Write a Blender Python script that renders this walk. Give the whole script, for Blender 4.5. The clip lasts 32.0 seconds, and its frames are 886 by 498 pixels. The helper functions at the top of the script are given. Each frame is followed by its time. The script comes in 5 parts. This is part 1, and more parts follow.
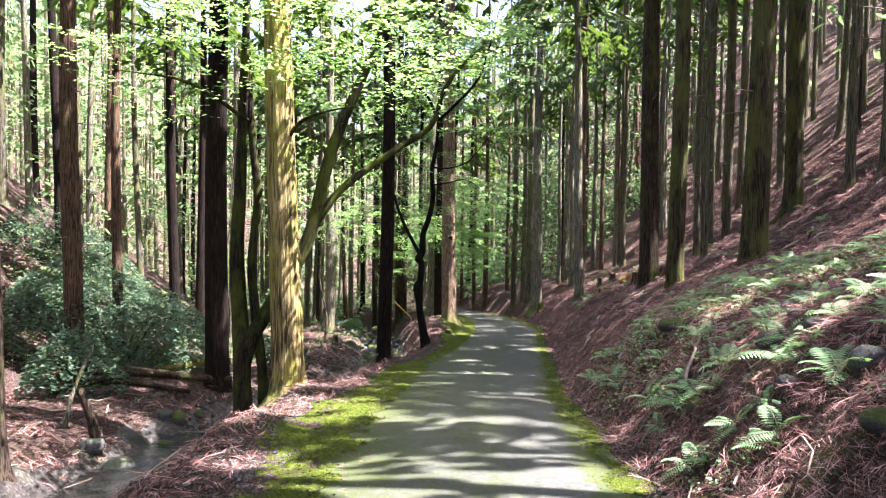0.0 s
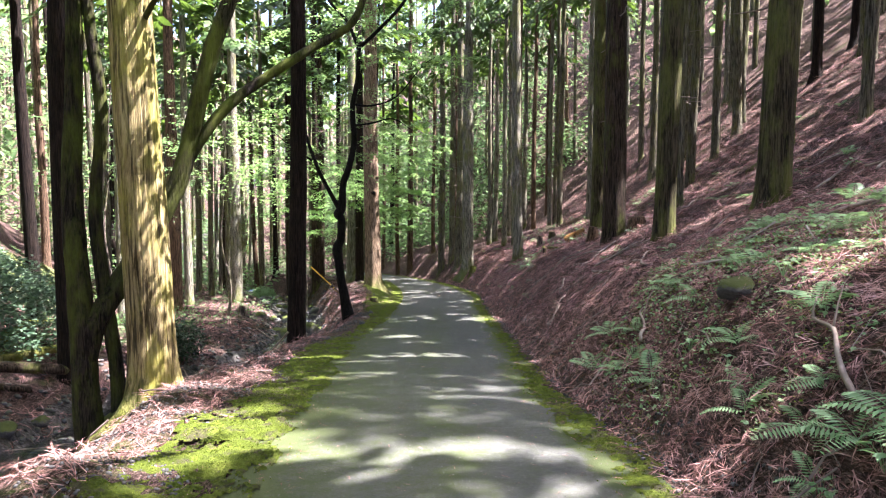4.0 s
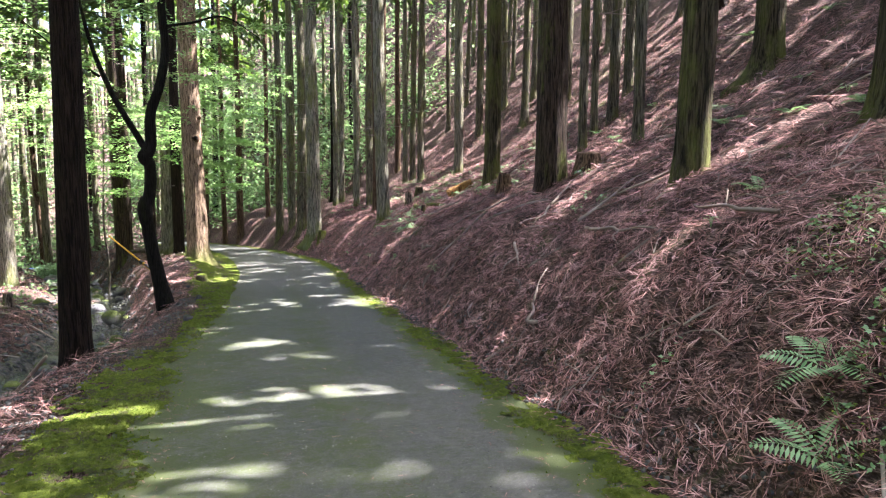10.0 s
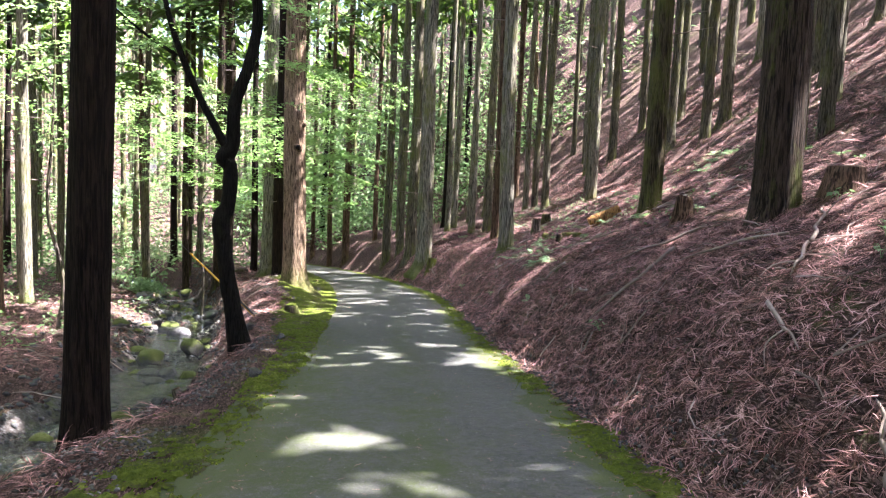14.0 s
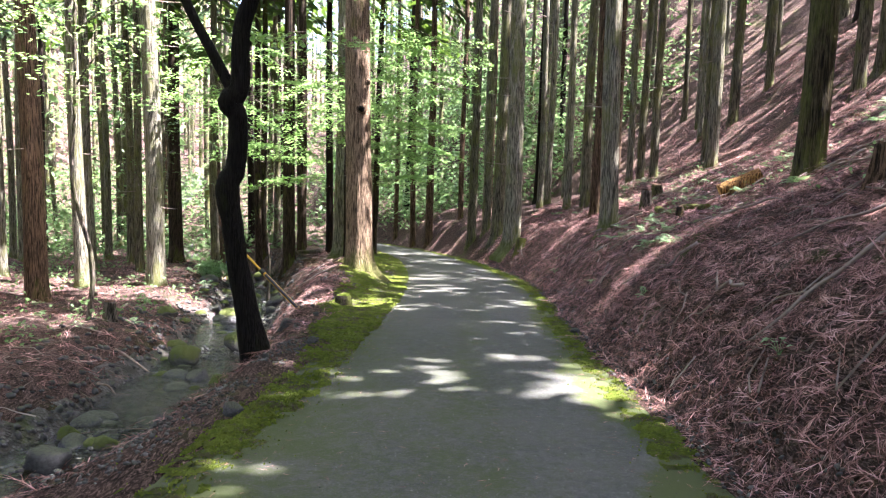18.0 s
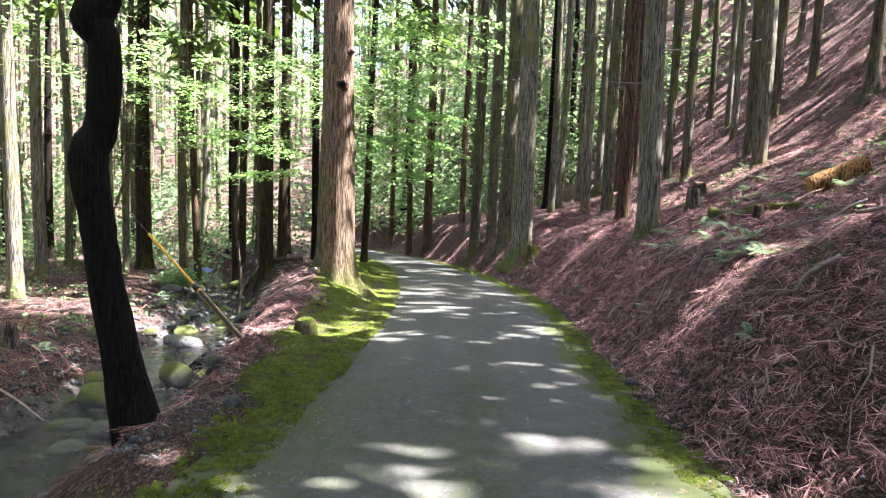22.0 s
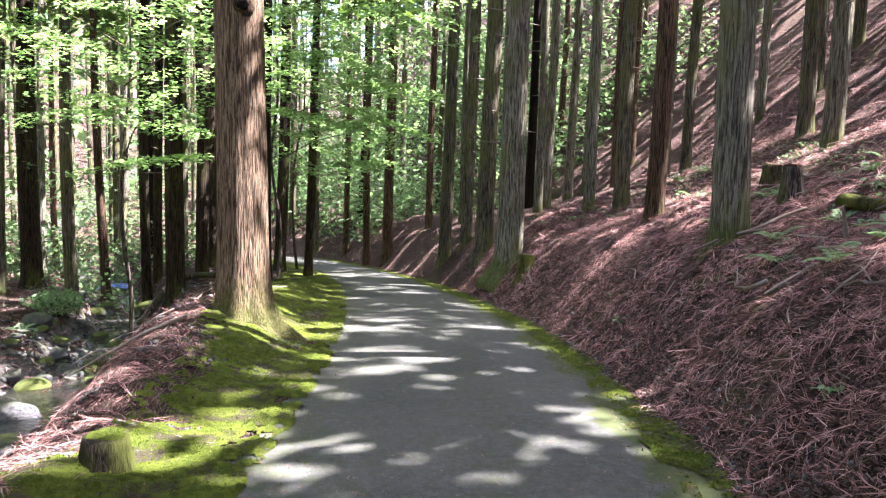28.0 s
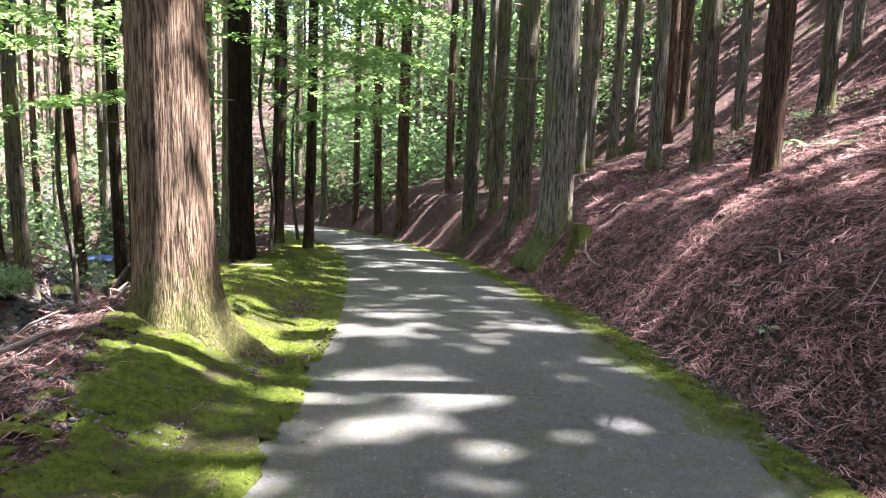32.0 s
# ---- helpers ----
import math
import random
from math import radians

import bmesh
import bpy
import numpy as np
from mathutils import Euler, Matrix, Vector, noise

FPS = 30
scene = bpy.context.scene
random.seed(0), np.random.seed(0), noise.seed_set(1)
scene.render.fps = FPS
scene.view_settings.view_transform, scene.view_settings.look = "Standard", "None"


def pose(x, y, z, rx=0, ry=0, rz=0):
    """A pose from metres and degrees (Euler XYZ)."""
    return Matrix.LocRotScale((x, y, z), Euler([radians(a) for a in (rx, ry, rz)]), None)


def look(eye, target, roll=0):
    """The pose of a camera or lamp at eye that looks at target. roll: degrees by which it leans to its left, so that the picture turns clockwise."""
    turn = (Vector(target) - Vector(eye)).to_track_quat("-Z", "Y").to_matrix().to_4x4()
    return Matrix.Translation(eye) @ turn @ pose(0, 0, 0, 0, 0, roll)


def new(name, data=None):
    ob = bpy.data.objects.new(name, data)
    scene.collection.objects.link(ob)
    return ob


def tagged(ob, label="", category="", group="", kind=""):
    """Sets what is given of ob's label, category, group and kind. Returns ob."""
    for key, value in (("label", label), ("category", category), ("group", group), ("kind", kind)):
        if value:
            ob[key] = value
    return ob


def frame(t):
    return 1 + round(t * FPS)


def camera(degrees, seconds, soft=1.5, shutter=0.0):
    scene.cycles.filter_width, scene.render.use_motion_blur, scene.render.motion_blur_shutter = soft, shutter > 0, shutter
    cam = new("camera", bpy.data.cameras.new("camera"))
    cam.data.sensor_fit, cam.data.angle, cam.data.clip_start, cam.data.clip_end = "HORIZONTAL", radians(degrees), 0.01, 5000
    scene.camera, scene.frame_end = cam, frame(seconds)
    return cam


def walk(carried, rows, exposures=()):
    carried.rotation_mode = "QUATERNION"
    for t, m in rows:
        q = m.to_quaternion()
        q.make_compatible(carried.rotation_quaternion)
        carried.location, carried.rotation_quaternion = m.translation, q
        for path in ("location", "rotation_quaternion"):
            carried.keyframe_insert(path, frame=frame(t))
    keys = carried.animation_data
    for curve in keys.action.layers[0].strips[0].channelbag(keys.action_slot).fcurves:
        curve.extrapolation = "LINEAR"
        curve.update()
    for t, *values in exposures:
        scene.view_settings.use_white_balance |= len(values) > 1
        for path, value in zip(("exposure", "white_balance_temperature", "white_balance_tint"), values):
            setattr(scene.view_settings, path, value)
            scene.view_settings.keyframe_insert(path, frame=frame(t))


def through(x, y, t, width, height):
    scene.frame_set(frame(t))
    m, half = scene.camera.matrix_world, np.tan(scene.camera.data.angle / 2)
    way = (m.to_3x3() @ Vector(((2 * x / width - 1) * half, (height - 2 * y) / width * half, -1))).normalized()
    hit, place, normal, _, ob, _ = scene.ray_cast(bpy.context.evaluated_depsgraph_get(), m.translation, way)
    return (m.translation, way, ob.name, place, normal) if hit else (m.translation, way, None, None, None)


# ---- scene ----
cam = camera(62.2, 32.0, soft=1.2)
PATH = [
    (0, (0.0, 0.0, 1.5), (-0.003, 1.998, 1.41), 0.6),
    (0.5, (0.027, 0.49, 1.46), (0.071, 2.487, 1.368), 0.5),
    (1, (0.028, 0.974, 1.408), (0.095, 2.97, 1.3), 0.4),
    (1.5, (-0.007, 1.472, 1.356), (0.085, 3.466, 1.226), 0.1),
    (2, (-0.029, 1.94, 1.299), (0.076, 3.931, 1.145), -0.1),
    (2.5, (-0.089, 2.424, 1.229), (0.044, 4.413, 1.061), -0.2),
    (3, (-0.098, 2.9, 1.15), (0.064, 4.884, 0.952), -0.2),
    (3.5, (-0.145, 3.357, 1.063), (0.053, 5.338, 0.879), -0.0),
    (5.5, (-0.224, 5.2, 0.739), (0.023, 7.176, 0.557), 0.9),
    (6, (-0.237, 5.702, 0.666), (0.019, 7.674, 0.447), 1.2),
    (6.5, (-0.272, 6.208, 0.62), (-0.03, 8.182, 0.406), 1.2),
    (7, (-0.292, 6.713, 0.566), (-0.016, 8.682, 0.353), 1.1),
    (7.5, (-0.285, 7.203, 0.518), (0.009, 9.17, 0.307), 0.9),
    (8, (-0.32, 7.679, 0.482), (0.053, 9.637, 0.322), 0.8),
    (8.5, (-0.328, 8.129, 0.437), (0.103, 10.073, 0.252), 0.8),
    (9, (-0.348, 8.564, 0.365), (0.21, 10.476, 0.173), 0.9),
    (9.5, (-0.314, 8.996, 0.303), (0.303, 10.882, 0.056), 0.5),
    (10, (-0.27, 9.454, 0.272), (0.403, 11.318, -0.002), 0.5),
    (10.5, (-0.165, 9.885, 0.235), (0.418, 11.778, -0.043), 0.5),
    (11, (-0.136, 10.352, 0.187), (0.352, 12.277, -0.049), 0.9),
    (11.5, (-0.078, 10.838, 0.136), (0.282, 12.798, -0.039), 1.3),
    (12, (-0.03, 11.311, 0.097), (0.268, 13.283, -0.057), 1.8),
    (12.5, (0.048, 11.77, 0.056), (0.353, 13.739, -0.111), 2.1),
    (13, (0.084, 12.202, 0.012), (0.429, 14.163, -0.178), 2.3),
    (13.5, (0.122, 12.646, -0.039), (0.524, 14.595, -0.237), 2.5),
    (15.5, (0.573, 14.249, -0.166), (0.959, 16.194, -0.427), 2.3),
    (16, (0.664, 14.665, -0.226), (0.968, 16.619, -0.528), 1.7),
    (16.5, (0.728, 15.106, -0.297), (0.984, 17.068, -0.587), 1.6),
    (17, (0.835, 15.502, -0.356), (0.997, 17.476, -0.627), 1.3),
    (17.5, (0.915, 15.841, -0.417), (1.061, 17.817, -0.694), 1.5),
    (18, (1.012, 16.199, -0.455), (1.159, 18.176, -0.719), 1.5),
    (18.5, (1.07, 16.55, -0.48), (1.205, 18.527, -0.754), 1.2),
    (19, (1.125, 16.962, -0.497), (1.279, 18.941, -0.738), 1.2),
    (19.5, (1.191, 17.357, -0.545), (1.334, 19.336, -0.8), 1.3),
    (20, (1.23, 17.749, -0.591), (1.363, 19.727, -0.855), 1.7),
    (20.5, (1.28, 18.202, -0.674), (1.383, 20.181, -0.947), 2.1),
    (21, (1.282, 18.667, -0.754), (1.412, 20.645, -1.026), 2.5),
    (21.5, (1.294, 19.098, -0.806), (1.422, 21.075, -1.077), 2.3),
    (22, (1.295, 19.518, -0.853), (1.441, 21.497, -1.098), 2.1),
    (22.5, (1.336, 19.956, -0.878), (1.515, 21.929, -1.154), 1.9),
    (23, (1.394, 20.408, -0.919), (1.611, 22.373, -1.222), 2.0),
    (23.5, (1.417, 20.879, -0.967), (1.686, 22.836, -1.276), 2.2),
    (24, (1.408, 21.323, -1.0), (1.717, 23.275, -1.31), 1.9),
    (24.5, (1.425, 21.784, -1.024), (1.786, 23.729, -1.318), 1.7),
    (25, (1.471, 22.222, -1.057), (1.798, 24.177, -1.322), 1.1),
    (25.5, (1.493, 22.647, -1.117), (1.816, 24.602, -1.385), 0.7),
    (27.5, (1.644, 24.271, -1.321), (1.907, 26.24, -1.56), 1.4),
    (28, (1.673, 24.689, -1.36), (1.918, 26.661, -1.588), 1.8),
    (28.5, (1.675, 25.122, -1.394), (1.895, 27.098, -1.613), 1.9),
    (29, (1.676, 25.546, -1.426), (1.873, 27.525, -1.633), 1.9),
    (29.5, (1.685, 25.961, -1.477), (1.866, 27.94, -1.704), 1.9),
    (30, (1.693, 26.377, -1.528), (1.877, 28.357, -1.741), 1.9),
    (30.5, (1.746, 26.815, -1.591), (1.94, 28.792, -1.823), 1.7),
    (31, (1.798, 27.286, -1.651), (2.053, 29.254, -1.897), 1.6),
    (31.5, (1.864, 27.715, -1.696), (2.085, 29.687, -1.947), 1.4),
    (32, (1.887, 28.106, -1.759), (2.09, 30.07, -2.075), 1.7),
]
walk(cam, [(t, look(eye, target, roll)) for t, eye, target, roll in PATH], exposures=[(0, 3.55, 6050, 24), (5, 3.78, 6000, 24), (9, 3.95, 6000, 22), (13, 4.08, 6000, 23), (18, 4.02, 6000, 24), (25, 3.97, 5950, 25), (28, 3.9, 5950, 26), (32, 3.88, 5950, 26)])

# ---- sky and sun ----
SUN_AZIMUTH, SUN_ELEVATION = 97, 62          # degrees clockwise from +y, degrees above the horizon
world = bpy.data.worlds.new("sky")
scene.world = world
world.use_nodes = True
sky = world.node_tree.nodes.new("ShaderNodeTexSky")
sky.sky_type, sky.sun_disc = "NISHITA", False
sky.sun_elevation, sky.sun_rotation = radians(SUN_ELEVATION), radians(SUN_AZIMUTH)
sky.dust_density, sky.air_density, sky.ozone_density = 3.5, .7, .3
background = world.node_tree.nodes["Background"]
background.inputs[1].default_value = 0.084
world.node_tree.links.new(sky.outputs[0], background.inputs[0])
sun = new("sun", bpy.data.lights.new("sun", "SUN"))
sun.data.energy, sun.data.angle, sun.data.color = 3.8, radians(.53), (1, .95, .86)
_a, _e = radians(SUN_AZIMUTH), radians(SUN_ELEVATION)
sun.matrix_world = look((20 * math.sin(_a) * math.cos(_e), 20 * math.cos(_a) * math.cos(_e), 20 * math.sin(_e)), (0, 0, 0))


# ---- materials ----
class Mat:
    """A node material with short helpers."""

    def __init__(self, name, rough=.8, spec=.3, metal=0.0):
        self.m = bpy.data.materials.new(name)
        self.m.use_nodes = True
        self.t = self.m.node_tree
        self.b = self.t.nodes["Principled BSDF"]
        self.b.inputs["Roughness"].default_value = rough
        self.b.inputs["Specular IOR Level"].default_value = spec
        self.b.inputs["Metallic"].default_value = metal
        self.coord = self.node("ShaderNodeTexCoord")

    def node(self, kind, **values):
        n = self.t.nodes.new(kind)
        for key, value in values.items():
            n.inputs[key].default_value = value
        return n

    def link(self, a, b):
        self.t.links.new(a, b)

    def place(self, scale=(1, 1, 1), space="Object"):
        n = self.node("ShaderNodeMapping", Scale=scale)
        self.link(self.coord.outputs[space], n.inputs[0])
        return n.outputs[0]

    def noise(self, scale, detail=4, rough=.6, stretch=(1, 1, 1), space="Object", warp=0.0):
        n = self.node("ShaderNodeTexNoise", Scale=scale, Detail=detail, Roughness=rough, Distortion=warp)
        self.link(self.place(stretch, space), n.inputs["Vector"])
        return n.outputs["Fac"]

    def ramp(self, fac, *stops):
        n = self.node("ShaderNodeValToRGB")
        while len(n.color_ramp.elements) < len(stops):
            n.color_ramp.elements.new(.5)
        for e, (at, c) in zip(n.color_ramp.elements, stops):
            e.position = at
            e.color = (*c, 1) if isinstance(c, tuple) else (c, c, c, 1)
        self.link(fac, n.inputs[0])
        return n.outputs[0]

    def mix(self, fac, a, b, how="MIX"):
        n = self.node("ShaderNodeMix")
        n.data_type, n.blend_type = "RGBA", how
        for v, k in ((fac, 0), (a, 6), (b, 7)):
            if isinstance(v, (int, float)):
                n.inputs[k].default_value = v
            elif isinstance(v, tuple):
                n.inputs[k].default_value = (*v, 1)
            else:
                self.link(v, n.inputs[k])
        return n.outputs[2]

    def math(self, how, a, b=0.0, clamp=False):
        n = self.node("ShaderNodeMath")
        n.operation, n.use_clamp = how, clamp
        for k, v in enumerate((a, b)):
            if isinstance(v, (int, float)):
                n.inputs[k].default_value = v
            else:
                self.link(v, n.inputs[k])
        return n.outputs[0]

    def random_island(self):
        return self.node("ShaderNodeNewGeometry").outputs["Random Per Island"]

    def random_object(self):
        return self.node("ShaderNodeObjectInfo").outputs["Random"]

    def colour(self, c):
        if isinstance(c, tuple):
            self.b.inputs["Base Color"].default_value = (*c, 1)
        else:
            self.link(c, self.b.inputs["Base Color"])
        return self

    def bump(self, height, strength=.5, distance=.02):
        n = self.node("ShaderNodeBump", Strength=strength, Distance=distance)
        self.link(height, n.inputs["Height"])
        self.link(n.outputs[0], self.b.inputs["Normal"])
        return self

    def rough(self, fac):
        self.link(fac, self.b.inputs["Roughness"])
        return self


def bark_material(name, dark, light, moss=0.0, moss_colour=(.10, .12, .02), strip=16, depth=.03, foot=0.0):
    """Stringy bark that runs up the trunk, with lichen and moss patches."""
    a = Mat(name, .9, .15)
    strips = a.noise(strip * 1.6, 6, .72, (1, 1, .10), warp=.9)
    plates = a.noise(7, 5, .7, (1, 1, .3), warp=.5)
    fine = a.noise(70, 4, .7, (1, 1, .2))
    blotch = a.noise(2.2, 5, .7, (1, 1, .45))
    body = a.mix(a.ramp(strips, (.36, 0.0), (.56, .9)), dark, light)
    body = a.mix(.4, body, a.ramp(plates, (.36, .4), (.60, 1.0)), "MULTIPLY")
    body = a.mix(.4, body, a.ramp(blotch, (.3, .35), (.7, 1.0)), "MULTIPLY")
    body = a.mix(.45, body, a.ramp(fine, (.3, .4), (.7, 1.0)), "MULTIPLY")
    furrow = a.noise(strip * 2.9, 3, .55, (1, 1, .06), warp=.5)
    body = a.mix(.85, body, a.ramp(furrow, (.42, .12), (.51, 1.0)), "MULTIPLY")
    tint = a.ramp(a.random_object(), (0, .78), (1, 1.0))
    body = a.mix(1.0, body, tint, "MULTIPLY")
    if moss:
        patch = a.ramp(a.noise(2.3, 6, .7, (1, 1, .35)), (.62 - .3 * moss, 0.0), (.75 - .22 * moss, 1.0))
        body = a.mix(a.math("MULTIPLY", patch, .85), body, a.mix(fine, tuple(.5 * v for v in moss_colour), moss_colour))
    if foot:
        height = a.node("ShaderNodeSeparateXYZ")
        a.link(a.coord.outputs["Object"], height.inputs[0])
        reach = a.math("ADD", height.outputs[2], a.math("MULTIPLY", a.math("SUBTRACT", a.noise(5, 5, .7, (1, 1, .4)), .5), 2.4 * foot))
        skirt = a.ramp(a.math("DIVIDE", reach, foot), (.1, .7), (1.0, 0.0))
        body = a.mix(skirt, body, a.mix(fine, (.035, .05, .010), (.13, .16, .028)))
    return a.colour(body).bump(a.math("ADD", a.math("ADD", strips, a.math("MULTIPLY", furrow, 1.3)), a.math("MULTIPLY", fine, .35)), 1.0, depth).m


def leaf_material(name, dark, light, through=.5, tint=(.30, .42, .04)):
    a = Mat(name, .55, .35)
    body = a.mix(a.random_island(), dark, light)
    a.colour(body)
    glow = a.node("ShaderNodeBsdfTranslucent")
    a.link(a.mix(.5, body, tint), glow.inputs[0])
    both = a.node("ShaderNodeMixShader", Fac=through)
    a.link(a.b.outputs[0], both.inputs[1])
    a.link(glow.outputs[0], both.inputs[2])
    a.link(both.outputs[0], a.t.nodes["Material Output"].inputs[0])
    return a.m


def litter_material(name, *stops):
    """Dead strands: the colour runs in clumps and differs a little from strand to strand."""
    a = Mat(name, .85, .2)
    clump = a.math("MULTIPLY", a.math("ADD", a.noise(1.7, 5, .7), a.noise(9, 3, .6)), .85)
    tone = a.math("ADD", a.math("MULTIPLY", a.math("SUBTRACT", clump, .38), 1.0), a.math("MULTIPLY", a.math("SUBTRACT", a.random_island(), .5), .62), True)
    body = a.ramp(tone, *stops)
    body = a.mix(.3, body, a.ramp(a.noise(60, 2), (.3, .45), (.7, 1.0)), "MULTIPLY")
    return a.colour(body).m


def ground_material():
    a = Mat("forest_floor", .95, .1)
    big, mid, fine = a.noise(.55, 5, .65), a.noise(5, 6, .7), a.noise(55, 4, .7, warp=.6)
    strands = a.noise(26, 4, .75, (1, .22, 1), warp=2.5)
    body = a.mix(a.ramp(mid, (.35, 0.0), (.68, 1.0)), (.010, .0065, .005), (.085, .052, .044))
    body = a.mix(a.ramp(strands, (.48, 0.0), (.62, .9)), body, (.28, .185, .16))
    body = a.mix(a.ramp(big, (.55, 0.0), (.7, .5)), body, (.15, .115, .075))
    green = a.ramp(a.noise(.7, 7, .75), (.55, 0.0), (.68, .7))
    body = a.mix(green, body, (.075, .105, .022))
    body = a.mix(.6, body, a.ramp(fine, (.3, .2), (.62, 1.0)), "MULTIPLY")
    return a.colour(body).bump(a.math("ADD", a.math("MULTIPLY", mid, 1.5), a.math("ADD", fine, strands)), .9, .05).m


def moss_material():
    a = Mat("moss", .95, .08)
    fine, mid, big = a.noise(140, 4, .7), a.noise(14, 5, .7), a.noise(2.2, 5, .65)
    body = a.mix(a.ramp(mid, (.3, 0.0), (.7, 1.0)), (.050, .072, .010), (.150, .195, .026))
    body = a.mix(a.ramp(big, (.52, 0.0), (.72, .8)), body, (.20, .235, .042))
    body = a.mix(a.ramp(a.noise(3.3, 6, .75), (.51, 0.0), (.60, .85)), body, (.085, .07, .05))
    body = a.mix(.5, body, a.ramp(fine, (.3, .35), (.65, 1.0)), "MULTIPLY")
    return a.colour(body).bump(a.math("ADD", a.math("MULTIPLY", mid, 2.0), fine), 1.0, .03).m


def road_material():
    """Worn tarmac; the across coordinate of the UV map runs 0 to 1 from the valley edge to the bank."""
    a = Mat("tarmac", .85, .25)
    uv = a.node("ShaderNodeSeparateXYZ")
    a.link(a.coord.outputs["UV"], uv.inputs[0])
    across = uv.outputs[0]
    grit, stones, mid, big = a.noise(260, 3, .7), a.noise(74, 5, .9), a.noise(15, 7, .8), a.noise(.8, 5, .6)
    body = a.mix(a.ramp(mid, (.36, 0.0), (.64, 1.0)), (.046, .047, .048), (.128, .129, .127))
    body = a.mix(.6, body, a.ramp(a.noise(.45, 6, .7, (1, .35, 1)), (.35, .62), (.62, 1.0)), "MULTIPLY")
    body = a.mix(a.ramp(big, (.4, 0.0), (.65, .7)), body, (.098, .096, .088))
    body = a.mix(a.ramp(stones, (.57, 0.0), (.66, .8)), body, (.32, .31, .28))
    body = a.mix(a.ramp(stones, (.34, .9), (.45, 0.0)), body, (.045, .045, .04))
    wander = a.math("MULTIPLY", a.math("SUBTRACT", a.noise(.9, 5, .7), .5), .42)
    at = a.math("ADD", across, wander)
    along = a.node("ShaderNodeSeparateXYZ")
    a.link(a.coord.outputs["Object"], along.inputs[0])
    fresh = a.ramp(a.math("MULTIPLY", along.outputs[1], .02), (.40, 1.0), (.56, .18))
    algae = a.math("MULTIPLY", fresh, a.ramp(at, (0.0, .95), (.07, .6), (.16, .3), (.32, .15), (.55, .06), (.75, .01)))
    middle = a.math("MULTIPLY", a.ramp(a.math("MULTIPLY", along.outputs[1], .02), (.44, 1.0), (.60, .45)), a.ramp(at, (.42, 0.0), (.53, .24), (.66, 0.0)))
    brink = a.ramp(at, (.84, 0.0), (.97, 1.0))
    patch = a.ramp(a.noise(1.7, 6, .75), (.42, 0.05), (.66, 1.0))
    green = a.math("ADD", a.math("ADD", a.math("MULTIPLY", algae, a.ramp(a.noise(2.6, 7, .75), (.36, .25), (.60, 1.0))), a.math("MULTIPLY", middle, patch)), brink, True)
    speckle = a.math("ADD", a.noise(48, 6, .85), a.math("MULTIPLY", a.noise(7, 5, .7), .5))
    green = a.ramp(a.math("ADD", speckle, green), (.72, 0.0), (1.45, .95))
    body = a.mix(green, body, a.mix(grit, (.034, .046, .016), (.080, .100, .030)))
    body = a.mix(.45, body, a.ramp(grit, (.3, .45), (.66, 1.0)), "MULTIPLY")
    return a.colour(body).bump(a.math("ADD", a.math("MULTIPLY", stones, 1.4), grit), .35, .008).m


def stone_material(name, dark, light, moss=.5):
    a = Mat(name, .85, .3)
    mid, fine = a.noise(6, 6, .7), a.noise(60, 4, .7)
    body = a.mix(a.ramp(mid, (.3, 0.0), (.7, 1.0)), dark, light)
    facing = a.node("ShaderNodeSeparateXYZ")
    a.link(a.node("ShaderNodeNewGeometry").outputs["Normal"], facing.inputs[0])
    top = a.ramp(a.math("ADD", facing.outputs[2], a.math("MULTIPLY", a.math("SUBTRACT", mid, .5), 1.6)), (.95 - moss, 0.0), (1.25 - moss, 1.0))
    body = a.mix(a.math("MULTIPLY", top, min(1.0, 1.4 * moss)), body, a.mix(fine, (.035, .047, .010), (.095, .115, .025)))
    return a.colour(body).bump(a.math("ADD", mid, a.math("MULTIPLY", fine, .3)), .8, .04).m


def soil_material():
    """Wet stream bed of earth, pebbles and silt, darkened further for the ravine's shade."""
    a = Mat("wet_shaded_bed", .6, .4)
    cells = a.node("ShaderNodeTexVoronoi", Scale=17)
    a.link(a.place(), cells.inputs["Vector"])
    mid, fine = a.noise(3, 6, .7), a.noise(70, 4, .7)
    body = a.mix(a.ramp(mid, (.35, 0.0), (.68, 1.0)), (.014, .011, .009), (.075, .062, .052))
    grey = a.ramp(cells.outputs["Distance"], (.25, 1.0), (.55, 0.0))
    body = a.mix(a.math("MULTIPLY", grey, a.ramp(mid, (.42, 0.0), (.58, .8))), body, (.17, .165, .16))
    body = a.mix(a.ramp(a.noise(1.3, 6, .7), (.56, 0.0), (.66, .7)), body, (.075, .095, .02))
    body = a.mix(.5, body, a.ramp(fine, (.3, .3), (.65, 1.0)), "MULTIPLY")
    return a.colour(body).bump(a.math("ADD", grey, fine), .9, .03).m


def water_material():
    a = Mat("stream_water", .06, .5)
    a.b.inputs["Transmission Weight"].default_value = 1.0
    a.b.inputs["IOR"].default_value = 1.33
    return a.colour((.80, .84, .82)).bump(a.math("ADD", a.noise(9, 4, .6, (1, .5, 1), warp=1), a.noise(34, 3)), .5, .03).m


def paint_material(name, base, worn):
    a = Mat(name, .5, .4)
    chips = a.ramp(a.noise(18, 6, .7), (.60, 0.0), (.68, .8))
    body = a.mix(chips, a.mix(.3, base, a.ramp(a.noise(5, 4), (.3, .6), (.7, 1.0)), "MULTIPLY"), worn)
    return a.colour(body).bump(chips, .3, .004).m


